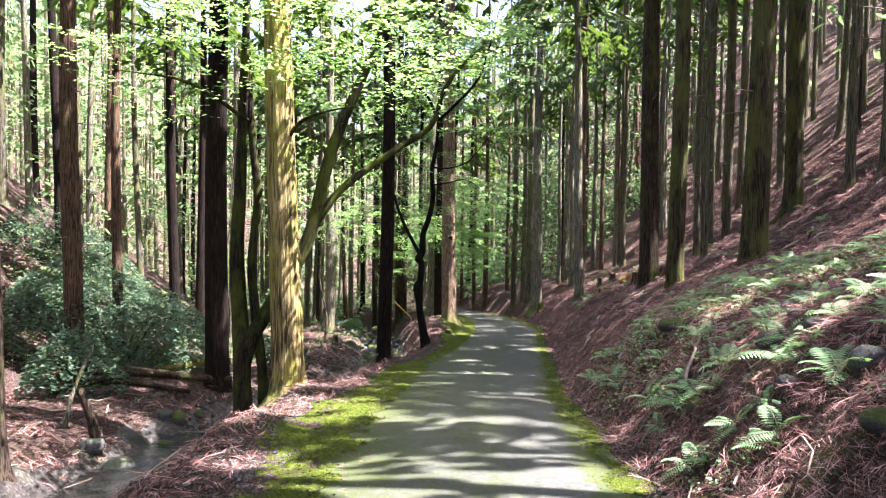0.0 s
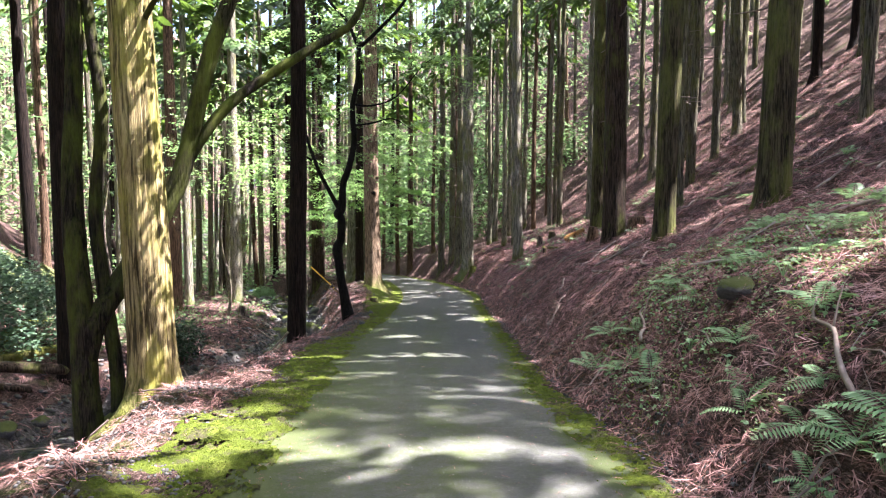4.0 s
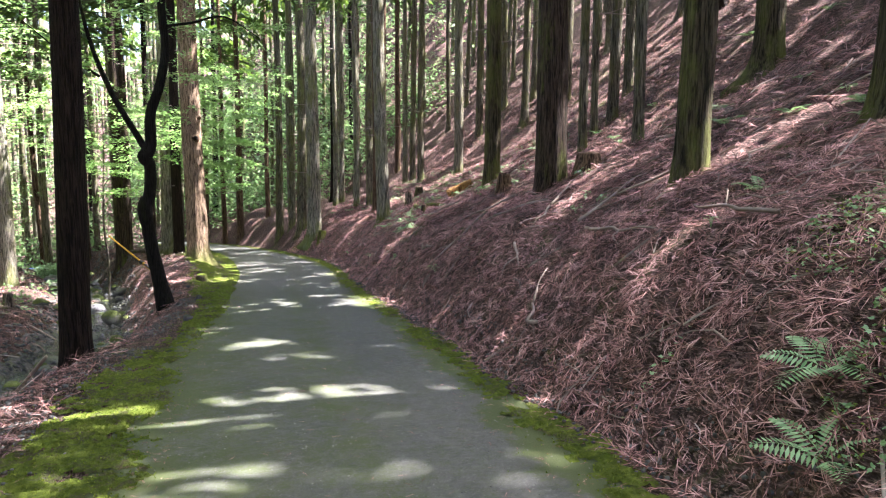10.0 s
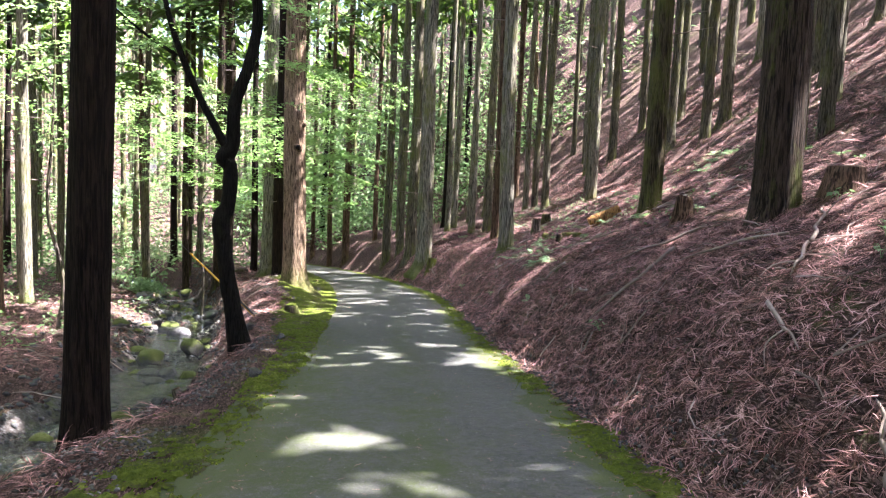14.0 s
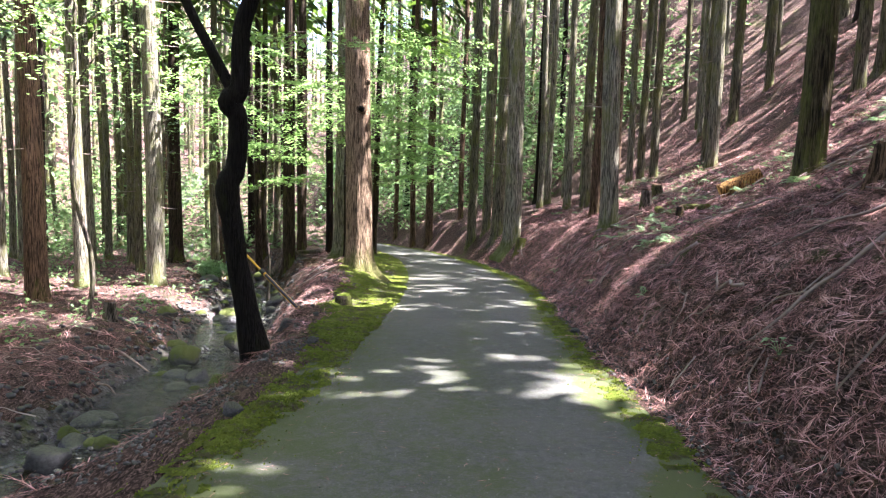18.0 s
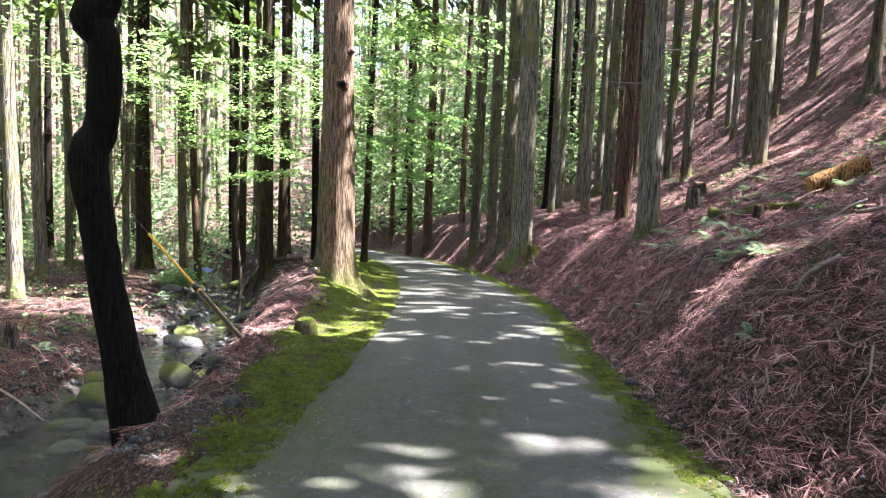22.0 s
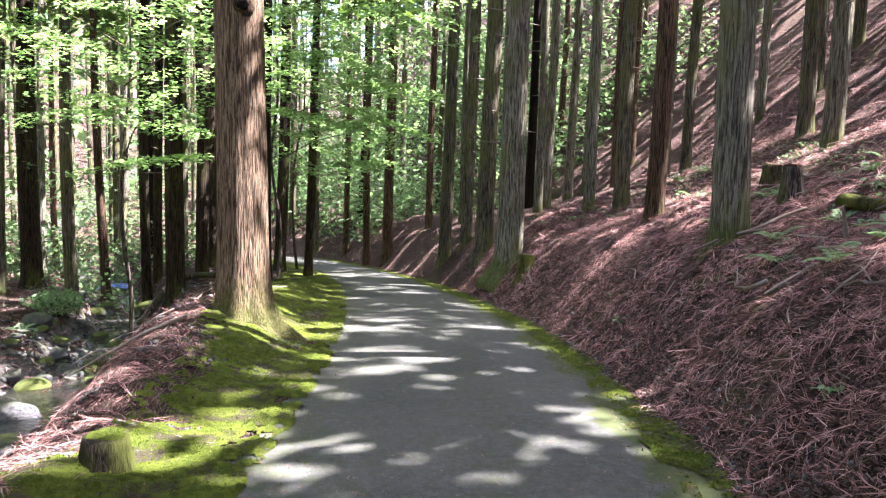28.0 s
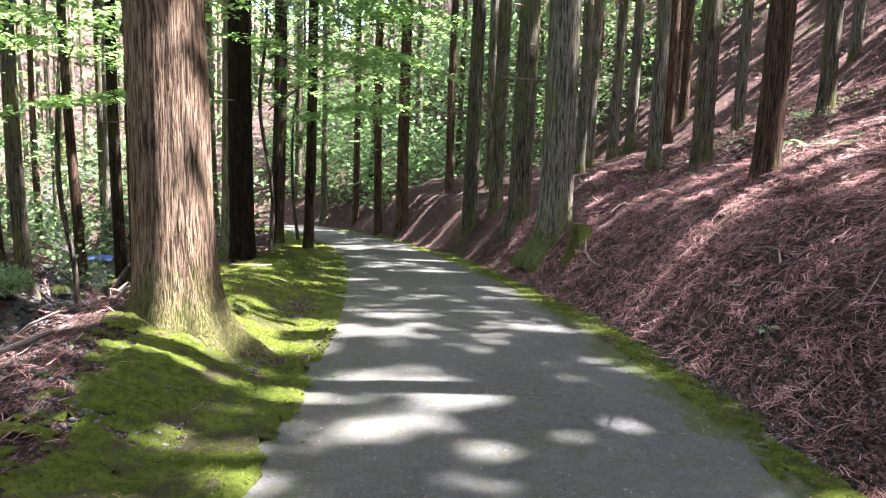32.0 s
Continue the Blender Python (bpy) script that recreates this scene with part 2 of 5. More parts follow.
def cut_wood_material(name, dark, light):
    a = Mat(name, .8, .2)
    rings = a.node("ShaderNodeTexWave", Scale=9, Distortion=2.5, Detail=4)
    rings.wave_type, rings.rings_direction = "RINGS", "Z"
    a.link(a.place(), rings.inputs["Vector"])
    body = a.mix(a.ramp(rings.outputs["Fac"], (.2, 0.0), (.8, 1.0)), dark, light)
    body = a.mix(.5, body, a.ramp(a.noise(9, 5, .7), (.3, .5), (.7, 1.0)), "MULTIPLY")
    return a.colour(body).bump(rings.outputs["Fac"], .3, .006).m


M_GROUND, M_MOSS, M_ROAD, M_WATER = ground_material(), moss_material(), road_material(), water_material()
M_CEDAR = bark_material("cedar_bark", (.07, .062, .044), (.33, .30, .215), .5, (.17, .18, .05))
M_RED = bark_material("red_cedar_bark", (.08, .048, .03), (.31, .20, .13), .2)
M_GREEN = bark_material("mossy_cedar_bark", (.036, .030, .018), (.16, .13, .075), .6, (.15, .165, .04))
M_GOLD = bark_material("golden_mossy_bark", (.13, .095, .035), (.64, .51, .25), .5, (.40, .37, .075), 9, .03, .4)
M_KNOT = bark_material("orange_cedar_bark", (.14, .08, .045), (.66, .48, .325), .2, (.16, .15, .04), 22, .03, .55)
M_PALE = bark_material("pale_cedar_bark", (.12, .112, .085), (.50, .47, .365), .45, (.20, .21, .065), 16, .03, .28)
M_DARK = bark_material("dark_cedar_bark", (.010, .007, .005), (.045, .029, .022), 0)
M_BLACK = bark_material("black_maple_bark", (.006, .005, .0045), (.022, .019, .016), .12, (.03, .035, .01), 24, .012)
M_STEM = bark_material("mossy_maple_bark", (.012, .010, .008), (.065, .05, .036), .65, (.10, .12, .02), 18, .015)
M_NEEDLE = leaf_material("cedar_needles", (.020, .050, .012), (.075, .135, .030), .35, (.16, .26, .03))
# Paler than the near needles: haze and distant sunlight are put into the colour.
M_FAR_HAZED = leaf_material("hazed_far_needles", (.060, .115, .045), (.19, .29, .12), .5, (.28, .42, .15))
M_MAPLE = leaf_material("maple_leaves", (.11, .22, .06), (.27, .44, .14), .6, (.40, .60, .20))
M_UNDER = leaf_material("understorey_leaves", (.05, .11, .035), (.16, .27, .10), .45, (.28, .44, .16))
M_SHRUB = leaf_material("shrub_leaves", (.028, .062, .034), (.10, .165, .095), .35, (.14, .24, .10))
M_EVERGREEN = leaf_material("dark_evergreen_leaves", (.010, .026, .012), (.038, .075, .032), .15, (.05, .10, .03))
M_FERN = leaf_material("fern_fronds", (.12, .22, .10), (.28, .42, .22), .4, (.28, .46, .12))
M_LITTER = litter_material("dead_cedar_sprays", (0, (.013, .007, .005)), (.35, (.095, .045, .036)), (.62, (.36, .19, .17)), (1, (.74, .47, .445)))
M_STICK = litter_material("dead_twigs", (0, (.10, .075, .06)), (.6, (.24, .19, .16)), (1, (.42, .37, .33)))
M_TUFT = litter_material("moss_tufts", (0, (.055, .08, .009)), (.6, (.16, .205, .024)), (1, (.26, .30, .042)))
M_GRAVEL = litter_material("grey_gravel", (0, (.035, .033, .031)), (.6, (.10, .097, .092)), (1, (.21, .205, .195)))
M_GRIT = litter_material("road_grit", (0, (.06, .06, .055)), (.5, (.14, .137, .13)), (1, (.26, .255, .24)))
M_SOIL = soil_material()
M_STONE = stone_material("stream_stone", (.028, .028, .03), (.12, .12, .122), .3)
M_MOSSY_STONE = stone_material("mossy_stone", (.04, .04, .036), (.13, .128, .12), .75)
M_LOG = bark_material("fallen_log_bark", (.08, .065, .05), (.30, .25, .21), .45)
M_MOSSLOG = bark_material("mossy_log_bark", (.04, .035, .02), (.14, .11, .06), .95, (.16, .18, .03))
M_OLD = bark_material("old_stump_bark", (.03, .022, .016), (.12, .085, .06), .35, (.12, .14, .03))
M_ORANGE = bark_material("debarked_orange_wood", (.36, .16, .045), (.66, .38, .14), 0)
M_CUT = cut_wood_material("fresh_cut_wood", (.36, .17, .05), (.62, .36, .13))
M_ROT = cut_wood_material("rotten_cut_wood", (.07, .04, .025), (.20, .12, .07))
M_YELLOW = paint_material("yellow_guard_paint", (.62, .33, .015), (.30, .16, .03))
M_BAND = paint_material("black_guard_stripe", (.012, .012, .012), (.06, .045, .02))


# ---- mesh helpers ----
def rand_grid(seed):
    return np.random.default_rng(seed).random((256, 256))


GRIDS = [rand_grid(s) for s in range(6)]


def smooth_noise(x, y, which=0):
    """Value noise from 0 to 1 with a period of 256."""
    g = GRIDS[which]
    x, y = np.asarray(x, float), np.asarray(y, float)
    i, j = np.floor(x).astype(int), np.floor(y).astype(int)
    a, b = x - i, y - j
    a, b = a * a * (3 - 2 * a), b * b * (3 - 2 * b)
    i, j = i % 256, j % 256
    k, m = (i + 1) % 256, (j + 1) % 256
    return (g[i, j] * (1 - a) + g[k, j] * a) * (1 - b) + (g[i, m] * (1 - a) + g[k, m] * a) * b


def fbm(x, y, scale, octaves=4, which=0):
    total, weight, size = 0, 0, 1.0
    for o in range(octaves):
        total = total + size * smooth_noise(np.asarray(x) * scale * 2 ** o + 17 * o, np.asarray(y) * scale * 2 ** o + 31 * o, (which + o) % 6)
        weight += size
        size *= .55
    return total / weight - .5


def mesh(name, verts, faces, material, smooth=True):
    me = bpy.data.meshes.new(name)
    me.from_pydata(np.asarray(verts, float).reshape(-1, 3).tolist(), [], faces.tolist() if isinstance(faces, np.ndarray) else faces)
    for m in material if isinstance(material, (list, tuple)) else [material]:
        me.materials.append(m)
    me.polygons.foreach_set("use_smooth", [smooth] * len(me.polygons))
    me.update()
    return me


def piece(name, me, parent=None, label="", at=None):
    """Links mesh data as one object, under a parent if one is given."""
    ob = new(name, me)
    if at is not None:
        ob.matrix_basis = at
    if parent is not None:
        ob.parent = parent
    return tagged(ob, label) if label else ob


def empty(name, m, label, category, group="", kind=""):
    ob = new(name)
    ob.empty_display_size = .2
    ob.matrix_basis = m
    return tagged(ob, label, category, group, kind)


def rings_to_mesh(rings, closed_top=True, closed_bottom=False):
    """Rings (n, sides, 3) to vertices and faces."""
    n, s = rings.shape[:2]
    v = rings.reshape(-1, 3)
    k = np.arange(s)
    faces = []
    for i in range(n - 1):
        a, b = i * s + k, i * s + (k + 1) % s
        faces += np.stack([a, b, b + s, a + s], 1).tolist()
    if closed_top:
        faces.append((np.arange(s) + (n - 1) * s).tolist())
    if closed_bottom:
        faces.append(np.arange(s)[::-1].tolist())
    return v, faces


def tube(points, radii, sides=7, rough=0.0, seed=0):
    """A bent tapering tube through points; returns vertices and faces."""
    p = np.asarray(points, float)
    r = np.asarray(radii, float)
    d = np.gradient(p, axis=0)
    d /= np.linalg.norm(d, axis=1, keepdims=True) + 1e-9
    ref = np.array([.31, .95, .05]) if abs(d[0] @ [.31, .95, .05]) < .9 else np.array([1.0, 0, 0])
    rng = np.random.default_rng(seed)
    rings = []
    for q, w, t in zip(p, r, d):
        side = np.cross(t, ref)
        side /= np.linalg.norm(side)
        over = np.cross(side, t)
        ang = np.linspace(0, 2 * np.pi, sides, endpoint=False)
        rad = w * (1 + rough * (rng.random(sides) - .5))
        rings.append(q + rad[:, None] * (np.cos(ang)[:, None] * side + np.sin(ang)[:, None] * over))
    return rings_to_mesh(np.array(rings), True, True)


def smooth_line(points, n=4):
    """Catmull-Rom points between the given ones."""
    p = np.asarray(points, float)
    e = np.vstack([2 * p[0] - p[1], p, 2 * p[-1] - p[-2]])
    out = []
    for i in range(len(p) - 1):
        a, b, c, d = e[i:i + 4]
        for t in np.linspace(0, 1, n, endpoint=False):
            out.append(.5 * (2 * b + (c - a) * t + (2 * a - 5 * b + 4 * c - d) * t * t + (3 * b - a - 3 * c + d) * t ** 3))
    return np.array(out + [p[-1]])


def bend_tube(points, radii, n=4, sides=8, rough=.12, seed=0):
    line = smooth_line(points, n)
    r = np.interp(np.linspace(0, 1, len(line)), np.linspace(0, 1, len(radii)), radii)
    return tube(line, r, sides, rough, seed)


def join(parts):
    """Several (verts, faces) as one."""
    vs, fs, n = [], [], 0
    for v, f in parts:
        vs.append(np.asarray(v))
        fs += [[i + n for i in q] for q in f]
        n += len(v)
    return np.concatenate(vs), fs


def turns(yaw, pitch, roll):
    """Stack of 3 x 3 turns, rz @ rx @ ry, from arrays of radians."""
    cz, sz, cx, sx, cy, sy = np.cos(yaw), np.sin(yaw), np.cos(pitch), np.sin(pitch), np.cos(roll), np.sin(roll)
    o, i = np.zeros_like(cz), np.ones_like(cz)
    rz = np.stack([cz, -sz, o, sz, cz, o, o, o, i], -1).reshape(-1, 3, 3)
    rx = np.stack([i, o, o, o, cx, -sx, o, sx, cx], -1).reshape(-1, 3, 3)
    ry = np.stack([cy, o, sy, o, i, o, -sy, o, cy], -1).reshape(-1, 3, 3)
    return rz @ rx @ ry


def scatter(base_v, base_f, places, turn, size):
    """Copies of a small shape at places as one vertex and face array; faces all have the same corner count."""
    base_v, base_f = np.asarray(base_v, float), np.asarray(base_f, int)
    n, k = len(places), len(base_v)
    size = np.asarray(size, float).reshape(n, -1)[:, None, :]
    v = np.einsum("nij,nkj->nki", turn, base_v[None] * size) + np.asarray(places)[:, None]
    f = base_f[None] + (np.arange(n) * k)[:, None, None]
    return v.reshape(-1, 3), f.reshape(-1, base_f.shape[1])


# ---- the lie of the land: road line, bank on the hill side, stream on the valley side ----
LEFT_Y, LEFT_X = [-14, 0, 7, 10, 14, 17, 20.5, 24, 27, 30, 33, 36, 40, 44, 48, 52, 58, 70], [-1.2, -1.2, -1.1, -1.0, -.75, -.55, -.2, .25, .72, 1.12, 1.36, 1.48, 1.5, 1.3, .85, 0, -2, -8]
RIGHT_Y, RIGHT_X = [-14, 0, 6, 9.3, 12, 15.8, 17.6, 21.5, 24.2, 28, 31.2, 33, 36, 40, 43, 46, 48, 52, 58, 70], [1.5, 1.5, 1.62, 1.87, 1.98, 2.4, 2.63, 3.1, 3.36, 3.8, 4.25, 4.45, 4.6, 4.4, 4.1, 3.7, 3.3, 2.5, .6, -5]
BANK_U, BANK_Z = [0, .25, .6, 1.0, 1.5, 2.2, 3, 4, 5, 8, 15, 30, 60, 90], [0, .03, .45, .95, 1.4, 1.72, 2.12, 2.58, 3.1, 5.1, 10, 20, 36, 40]
EASE_Y, EASE = [28, 33, 37, 42, 46, 51, 60, 75, 100], [1, .9, .76, .68, .5, .3, .26, .4, .7]
SHELF_Y, SHELF_V = [-14, 4, 8, 11, 13.5, 15.5, 17, 19.5, 22, 24, 26, 28, 31, 34, 36, 42, 50, 70], [1.2, 1.2, 1.3, 1.5, 1.75, 1.3, 1.05, .85, .5, .55, .9, 1.3, 1.55, 2.2, 2.4, 3.4, 5, 6]
STREAM_Y, STREAM_V = [-14, 5, 12, 14, 17, 21, 24, 26, 29, 33, 36, 40, 46, 52, 70], [3.6, 3.6, 4.0, 4.1, 3.9, 3.4, 3.0, 2.95, 3.6, 4.2, 4.7, 5.0, 5.8, 7, 8]
VALE_V, VALE_Z = [0, .2, .6, .95, 1.25, 2.6, 3.0, 4, 5, 6.5, 9, 11, 16, 30, 60, 90], [0, -.1, -.6, -1.1, -1.3, -1.3, -.95, -.62, -.35, .5, 2.3, 3.7, 7, 15, 30, 34]
FLAT_Y, FLAT_V = [6, 14, 20, 28, 36, 44, 60], [2, 3, 3, 3.2, 4.6, 6, 9]


def left_edge(y):
    return np.interp(y, LEFT_Y, LEFT_X)


def right_edge(y):
    return np.interp(y, RIGHT_Y, RIGHT_X)


def road_z(y):
    y = np.asarray(y, float)
    k = np.clip(y, -5, 38)
    return -.015 - .1297 * k + 5.886e-4 * k * k + np.where(y > 38, -.085 * (y - 38), 0) + np.where(y < -5, -.13 * (y + 5), 0)


def vale(x, y):
    """How far down the valley side a place lies: 0 at the brink of the verge, 2 in the middle of the stream."""
    shelf, mid = np.interp(y, SHELF_Y, SHELF_V), np.interp(y, STREAM_Y, STREAM_V)
    v = left_edge(y) - x
    return np.where(v < mid, 2 * (v - shelf) / (mid - shelf), 2 + v - mid)


def ground_z(x, y):
    """Height of the bare ground, without its small bumps."""
    x, y = np.asarray(x, float), np.asarray(y, float)
    u, v = x - right_edge(y), left_edge(y) - x
    mound = .5 * np.exp(-((y - 34.6) / 3.2) ** 2) * np.exp(-((v - 1.7) / 1.1) ** 2)
    mound = mound + .3 * np.exp(-((y - 41) / 3) ** 2) * np.exp(-((v - 1.4) / 1.2) ** 2)
    mound = mound * np.clip(v / .9, 0, 1)
    w = np.maximum(vale(x, y), 0)
    w = np.where(w > 4, np.maximum(4, w - np.interp(y, FLAT_Y, FLAT_V)), w)
    low = np.interp(w, VALE_V, VALE_Z)
    end = .24 * np.maximum(y - 62, 0) * np.clip((y - 62) / 12, 0, 1)
    u = np.maximum(u, 0)
    near = np.interp(np.minimum(u, 2.5), BANK_U, BANK_Z)
    slope = np.interp(np.minimum(u, 8), BANK_U, BANK_Z)
    rise = near + np.interp(y, EASE_Y, EASE) * (slope - near) + np.interp(y, [28, 38], [1, 1.25]) * (np.interp(u, BANK_U, BANK_Z) - slope)
    return road_z(y) + rise + low + mound + end


def bumps(x, y):
    """Small unevenness of the ground away from the road."""
    u, v = x - right_edge(y), left_edge(y) - x
    off = np.maximum(u, v)
    soft = np.clip((off - .15) / 1.2, 0, 1)
    rough = fbm(x, y, .45, 4, 1) * .5 + fbm(x, y, 2.2, 3, 3) * .13
    return soft * rough * np.where(u > 0, .85, 1.0) - np.where(off < 0, .06, 0)


def floor_z(x, y):
    return ground_z(x, y) + bumps(x, y)


def steps(*spans):
    out = []
    for a, b, d in spans:
        out.append(np.arange(a, b, d))
    return np.concatenate(out)


# ---- ground, road, verges, stream ----
def build_ground():
    xs = steps((-160, -60, 10), (-60, -20, 2), (-20, -9, .5), (-9, 10, .14), (10, 18, .4), (18, 60, 2), (60, 170, 10))
    ys = steps((-90, -14, 8), (-14, -2, .8), (-2, 46, .16), (46, 60, .5), (60, 110, 2.5), (110, 330, 20))
    gx, gy = np.meshgrid(xs, ys)
    gz = floor_z(gx, gy)
    v = np.stack([gx, gy, gz], -1).reshape(-1, 3)
    i = (np.arange(len(ys) - 1)[:, None] * len(xs) + np.arange(len(xs) - 1)).ravel()
    f = np.stack([i, i + 1, i + 1 + len(xs), i + len(xs)], 1)
    me = mesh("ground", v, f, [M_GROUND, M_SOIL])
    c = v[f].mean(1)
    w = vale(c[:, 0], c[:, 1]) + .9 * fbm(c[:, 0], c[:, 1], 1.1, 4, 2)
    # Faces along the stream take the bed colour, which has ravine shade painted in.
    me.polygons.foreach_set("material_index", ((w > 1.0) & (w < 3.1)).astype(int).tolist())
    tagged(piece("ground", me), "forest floor of pinkish dead cedar needles over dark soil", "ground", kind="stuff")


def build_road():
    ys = steps((-14, 60, .2))
    s = np.linspace(0, 1, 25)
    l, r = left_edge(ys) - .12, right_edge(ys) + .1
    gx = l[:, None] + (r - l)[:, None] * s
    gy = np.repeat(ys[:, None], 25, 1)
    crown = .035 * (1 - (2 * s - 1) ** 2)
    gz = road_z(gy) + crown + .012 * fbm(gx, gy, .9, 3, 2)
    n = gx.size
    v = np.stack([gx, gy, gz], -1).reshape(-1, 3)
    i = (np.arange(len(ys) - 1)[:, None] * 25 + np.arange(24)).ravel()
    f = np.stack([i, i + 1, i + 26, i + 25], 1)
    me = mesh("road", v, f, M_ROAD)
    uv = me.uv_layers.new(name="across")
    idx = np.empty(len(me.loops), int)
    me.loops.foreach_get("vertex_index", idx)
    flat = np.stack([np.tile(s, len(ys)), gy.ravel()], 1)[idx]
    uv.data.foreach_set("uv", flat.ravel())
    tagged(piece("road", me), "narrow worn grey tarmac forest road with green algae", "road", kind="structure")


MOSS_Y, MOSS_W = [-14, 5.8, 8, 11.7, 14.5, 17, 19.5, 21, 24, 26, 28.4, 31, 32.5, 35.5, 38, 42, 48, 58], [.6, .65, .95, 1.0, .72, .72, .42, .22, .22, .65, 1.1, 1.2, 1.5, 1.85, 2.0, 1.9, 1.5, .8]


def moss_width(y):
    return np.interp(y, MOSS_Y, MOSS_W) * (1 + .7 * fbm(y, 3 + 0 * y, .9, 4, 4))


def build_verge(side):
    ys = steps((-14, 0, .4), (0, 44, .05), (44, 58, .3))
    cols = 44 if side < 0 else 14
    s = np.linspace(0, 1, cols)
    inner = np.interp(ys, [18, 26], [.26, .09]) * fbm(ys, 0 * ys + side, 1.3, 4, 5) + .08 * fbm(ys, 0 * ys + 9 * side, 6, 3, 0)
    if side < 0:
        a, b = left_edge(ys) + np.interp(ys, [20, 23, 26, 29], [.22, .38, .2, .08]) + inner, left_edge(ys) - moss_width(ys)
    else:
        a, b = right_edge(ys) - .24 + inner, right_edge(ys) + .18 + .35 * fbm(ys, 0 * ys, .8, 4, 2)
    gx = a[:, None] + (b - a)[:, None] * s
    gy = np.repeat(ys[:, None], cols, 1)
    lump = (.07 if side < 0 else .02) * np.clip(fbm(gx, gy, 1.5, 4, 3) + .2, 0, 1) + (.025 if side < 0 else .012) * fbm(gx, gy, 9, 3, 1)
    # patchy growth: torn towards the tarmac and towards the litter
    growth = .75 * fbm(gx, gy, 1.9, 4, 2) + .9 * fbm(gx, gy, 15, 3, 4) + .27
    growth = growth - np.interp(ys, [20, 27], [.46, .26])[:, None] * np.exp(-np.abs(a[:, None] - gx) / .22) - .34 * np.exp(-np.abs(gx - b[:, None]) / (.30 if side < 0 else .08))
    fade = np.clip(growth / .28, 0, 1)
    base = np.maximum(road_z(gy) + .02, ground_z(gx, gy) + np.maximum(bumps(gx, gy), -.02))
    gz = base - .008 + .018 * fade + lump * fade
    i = (np.arange(len(ys) - 1)[:, None] * cols + np.arange(cols - 1)).ravel()
    f = np.stack([i, i + 1, i + 1 + cols, i + cols], 1)
    f = f[(growth.ravel()[f] > 0).sum(1) >= 2]
    me = mesh("moss_verge", np.stack([gx, gy, gz], -1).reshape(-1, 3), f if side > 0 else f[:, ::-1], M_MOSS)
    tagged(piece("moss_verge", me), "bright green moss growing over the road edge", "moss", kind="stuff")
    return gx, gy, gz, growth


def stream_middle(y):
    return left_edge(y) - np.interp(y, STREAM_Y, STREAM_V) + .15 * np.sin(y * .9)


def build_stream():
    ys = steps((-8, 62, .3))
    half = .72 + .5 * fbm(ys, 0 * ys, .5, 3, 2)
    s = np.linspace(-1, 1, 9)
    gx = stream_middle(ys)[:, None] + half[:, None] * s
    gy = np.repeat(ys[:, None], 9, 1)
    gz = road_z(gy) - 1.20 + .015 * fbm(gx, gy, 3, 3, 1)
    i = (np.arange(len(ys) - 1)[:, None] * 9 + np.arange(8)).ravel()
    f = np.stack([i, i + 1, i + 10, i + 9], 1)
    tagged(piece("stream_water", mesh("stream_water", np.stack([gx, gy, gz], -1).reshape(-1, 3), f, M_WATER)), "shallow clear stream running over stones", "stream", kind="structure")


build_ground()
build_road()
left_moss = build_verge(-1)
right_moss = build_verge(1)
build_stream()


# ---- trees ----
def trunk_mesh(name, d, height, material, seed, sides=36, lean=(0, 0), flare=.55, lobes=5, wobble=.03, rows=None, sink=.5):
    """A tapering trunk with root flare and bark ridges; its base is at the origin."""
    rng = np.random.default_rng(seed)
    z = rows if rows is not None else np.concatenate([np.linspace(-sink, 1.2, 16), np.geomspace(1.4, height, 26)])
    ang = np.linspace(0, 2 * np.pi, sides, endpoint=False)
    ph = rng.random(6) * 6.28
    up = np.clip(z, 0, None)
    r = d / 2 * (1 - .72 * (up / height) ** 1.1)
    root = flare * np.exp(-np.clip(z + .05, -.3, None) / .26) * d / 2
    lobe = 1 + .30 * np.cos(lobes * ang + ph[0])[None] * np.exp(-up / .5)[:, None] + .12 * np.cos(3 * ang + ph[1])[None]
    ridge = (fbm(np.tile(ang * 5.1 + seed, (len(z), 1)), np.repeat(z[:, None] * .55, sides, 1), 1.0, 3, seed % 6)) * .11
    rad = (r[:, None] + root[:, None] * lobe) * (1 + ridge)
    cx = lean[0] * up + wobble * np.sin(up * .5 + ph[2])
    cy = lean[1] * up + wobble * np.sin(up * .43 + ph[3])
    rings = np.stack([cx[:, None] + rad * np.cos(ang), cy[:, None] + rad * np.sin(ang), np.repeat(z[:, None], sides, 1)], -1)
    v, f = rings_to_mesh(rings)
    return mesh(name, v, f, material)


SPRAY_V = np.array([[0, 0, 0], [.10, .32, -.02], [.05, .75, -.10], [0, 1, -.2], [-.12, .66, -.1], [-.09, .28, 0]])
SPRAY_F = np.array([[0, 1, 5], [1, 2, 4], [1, 4, 5], [2, 3, 4]])


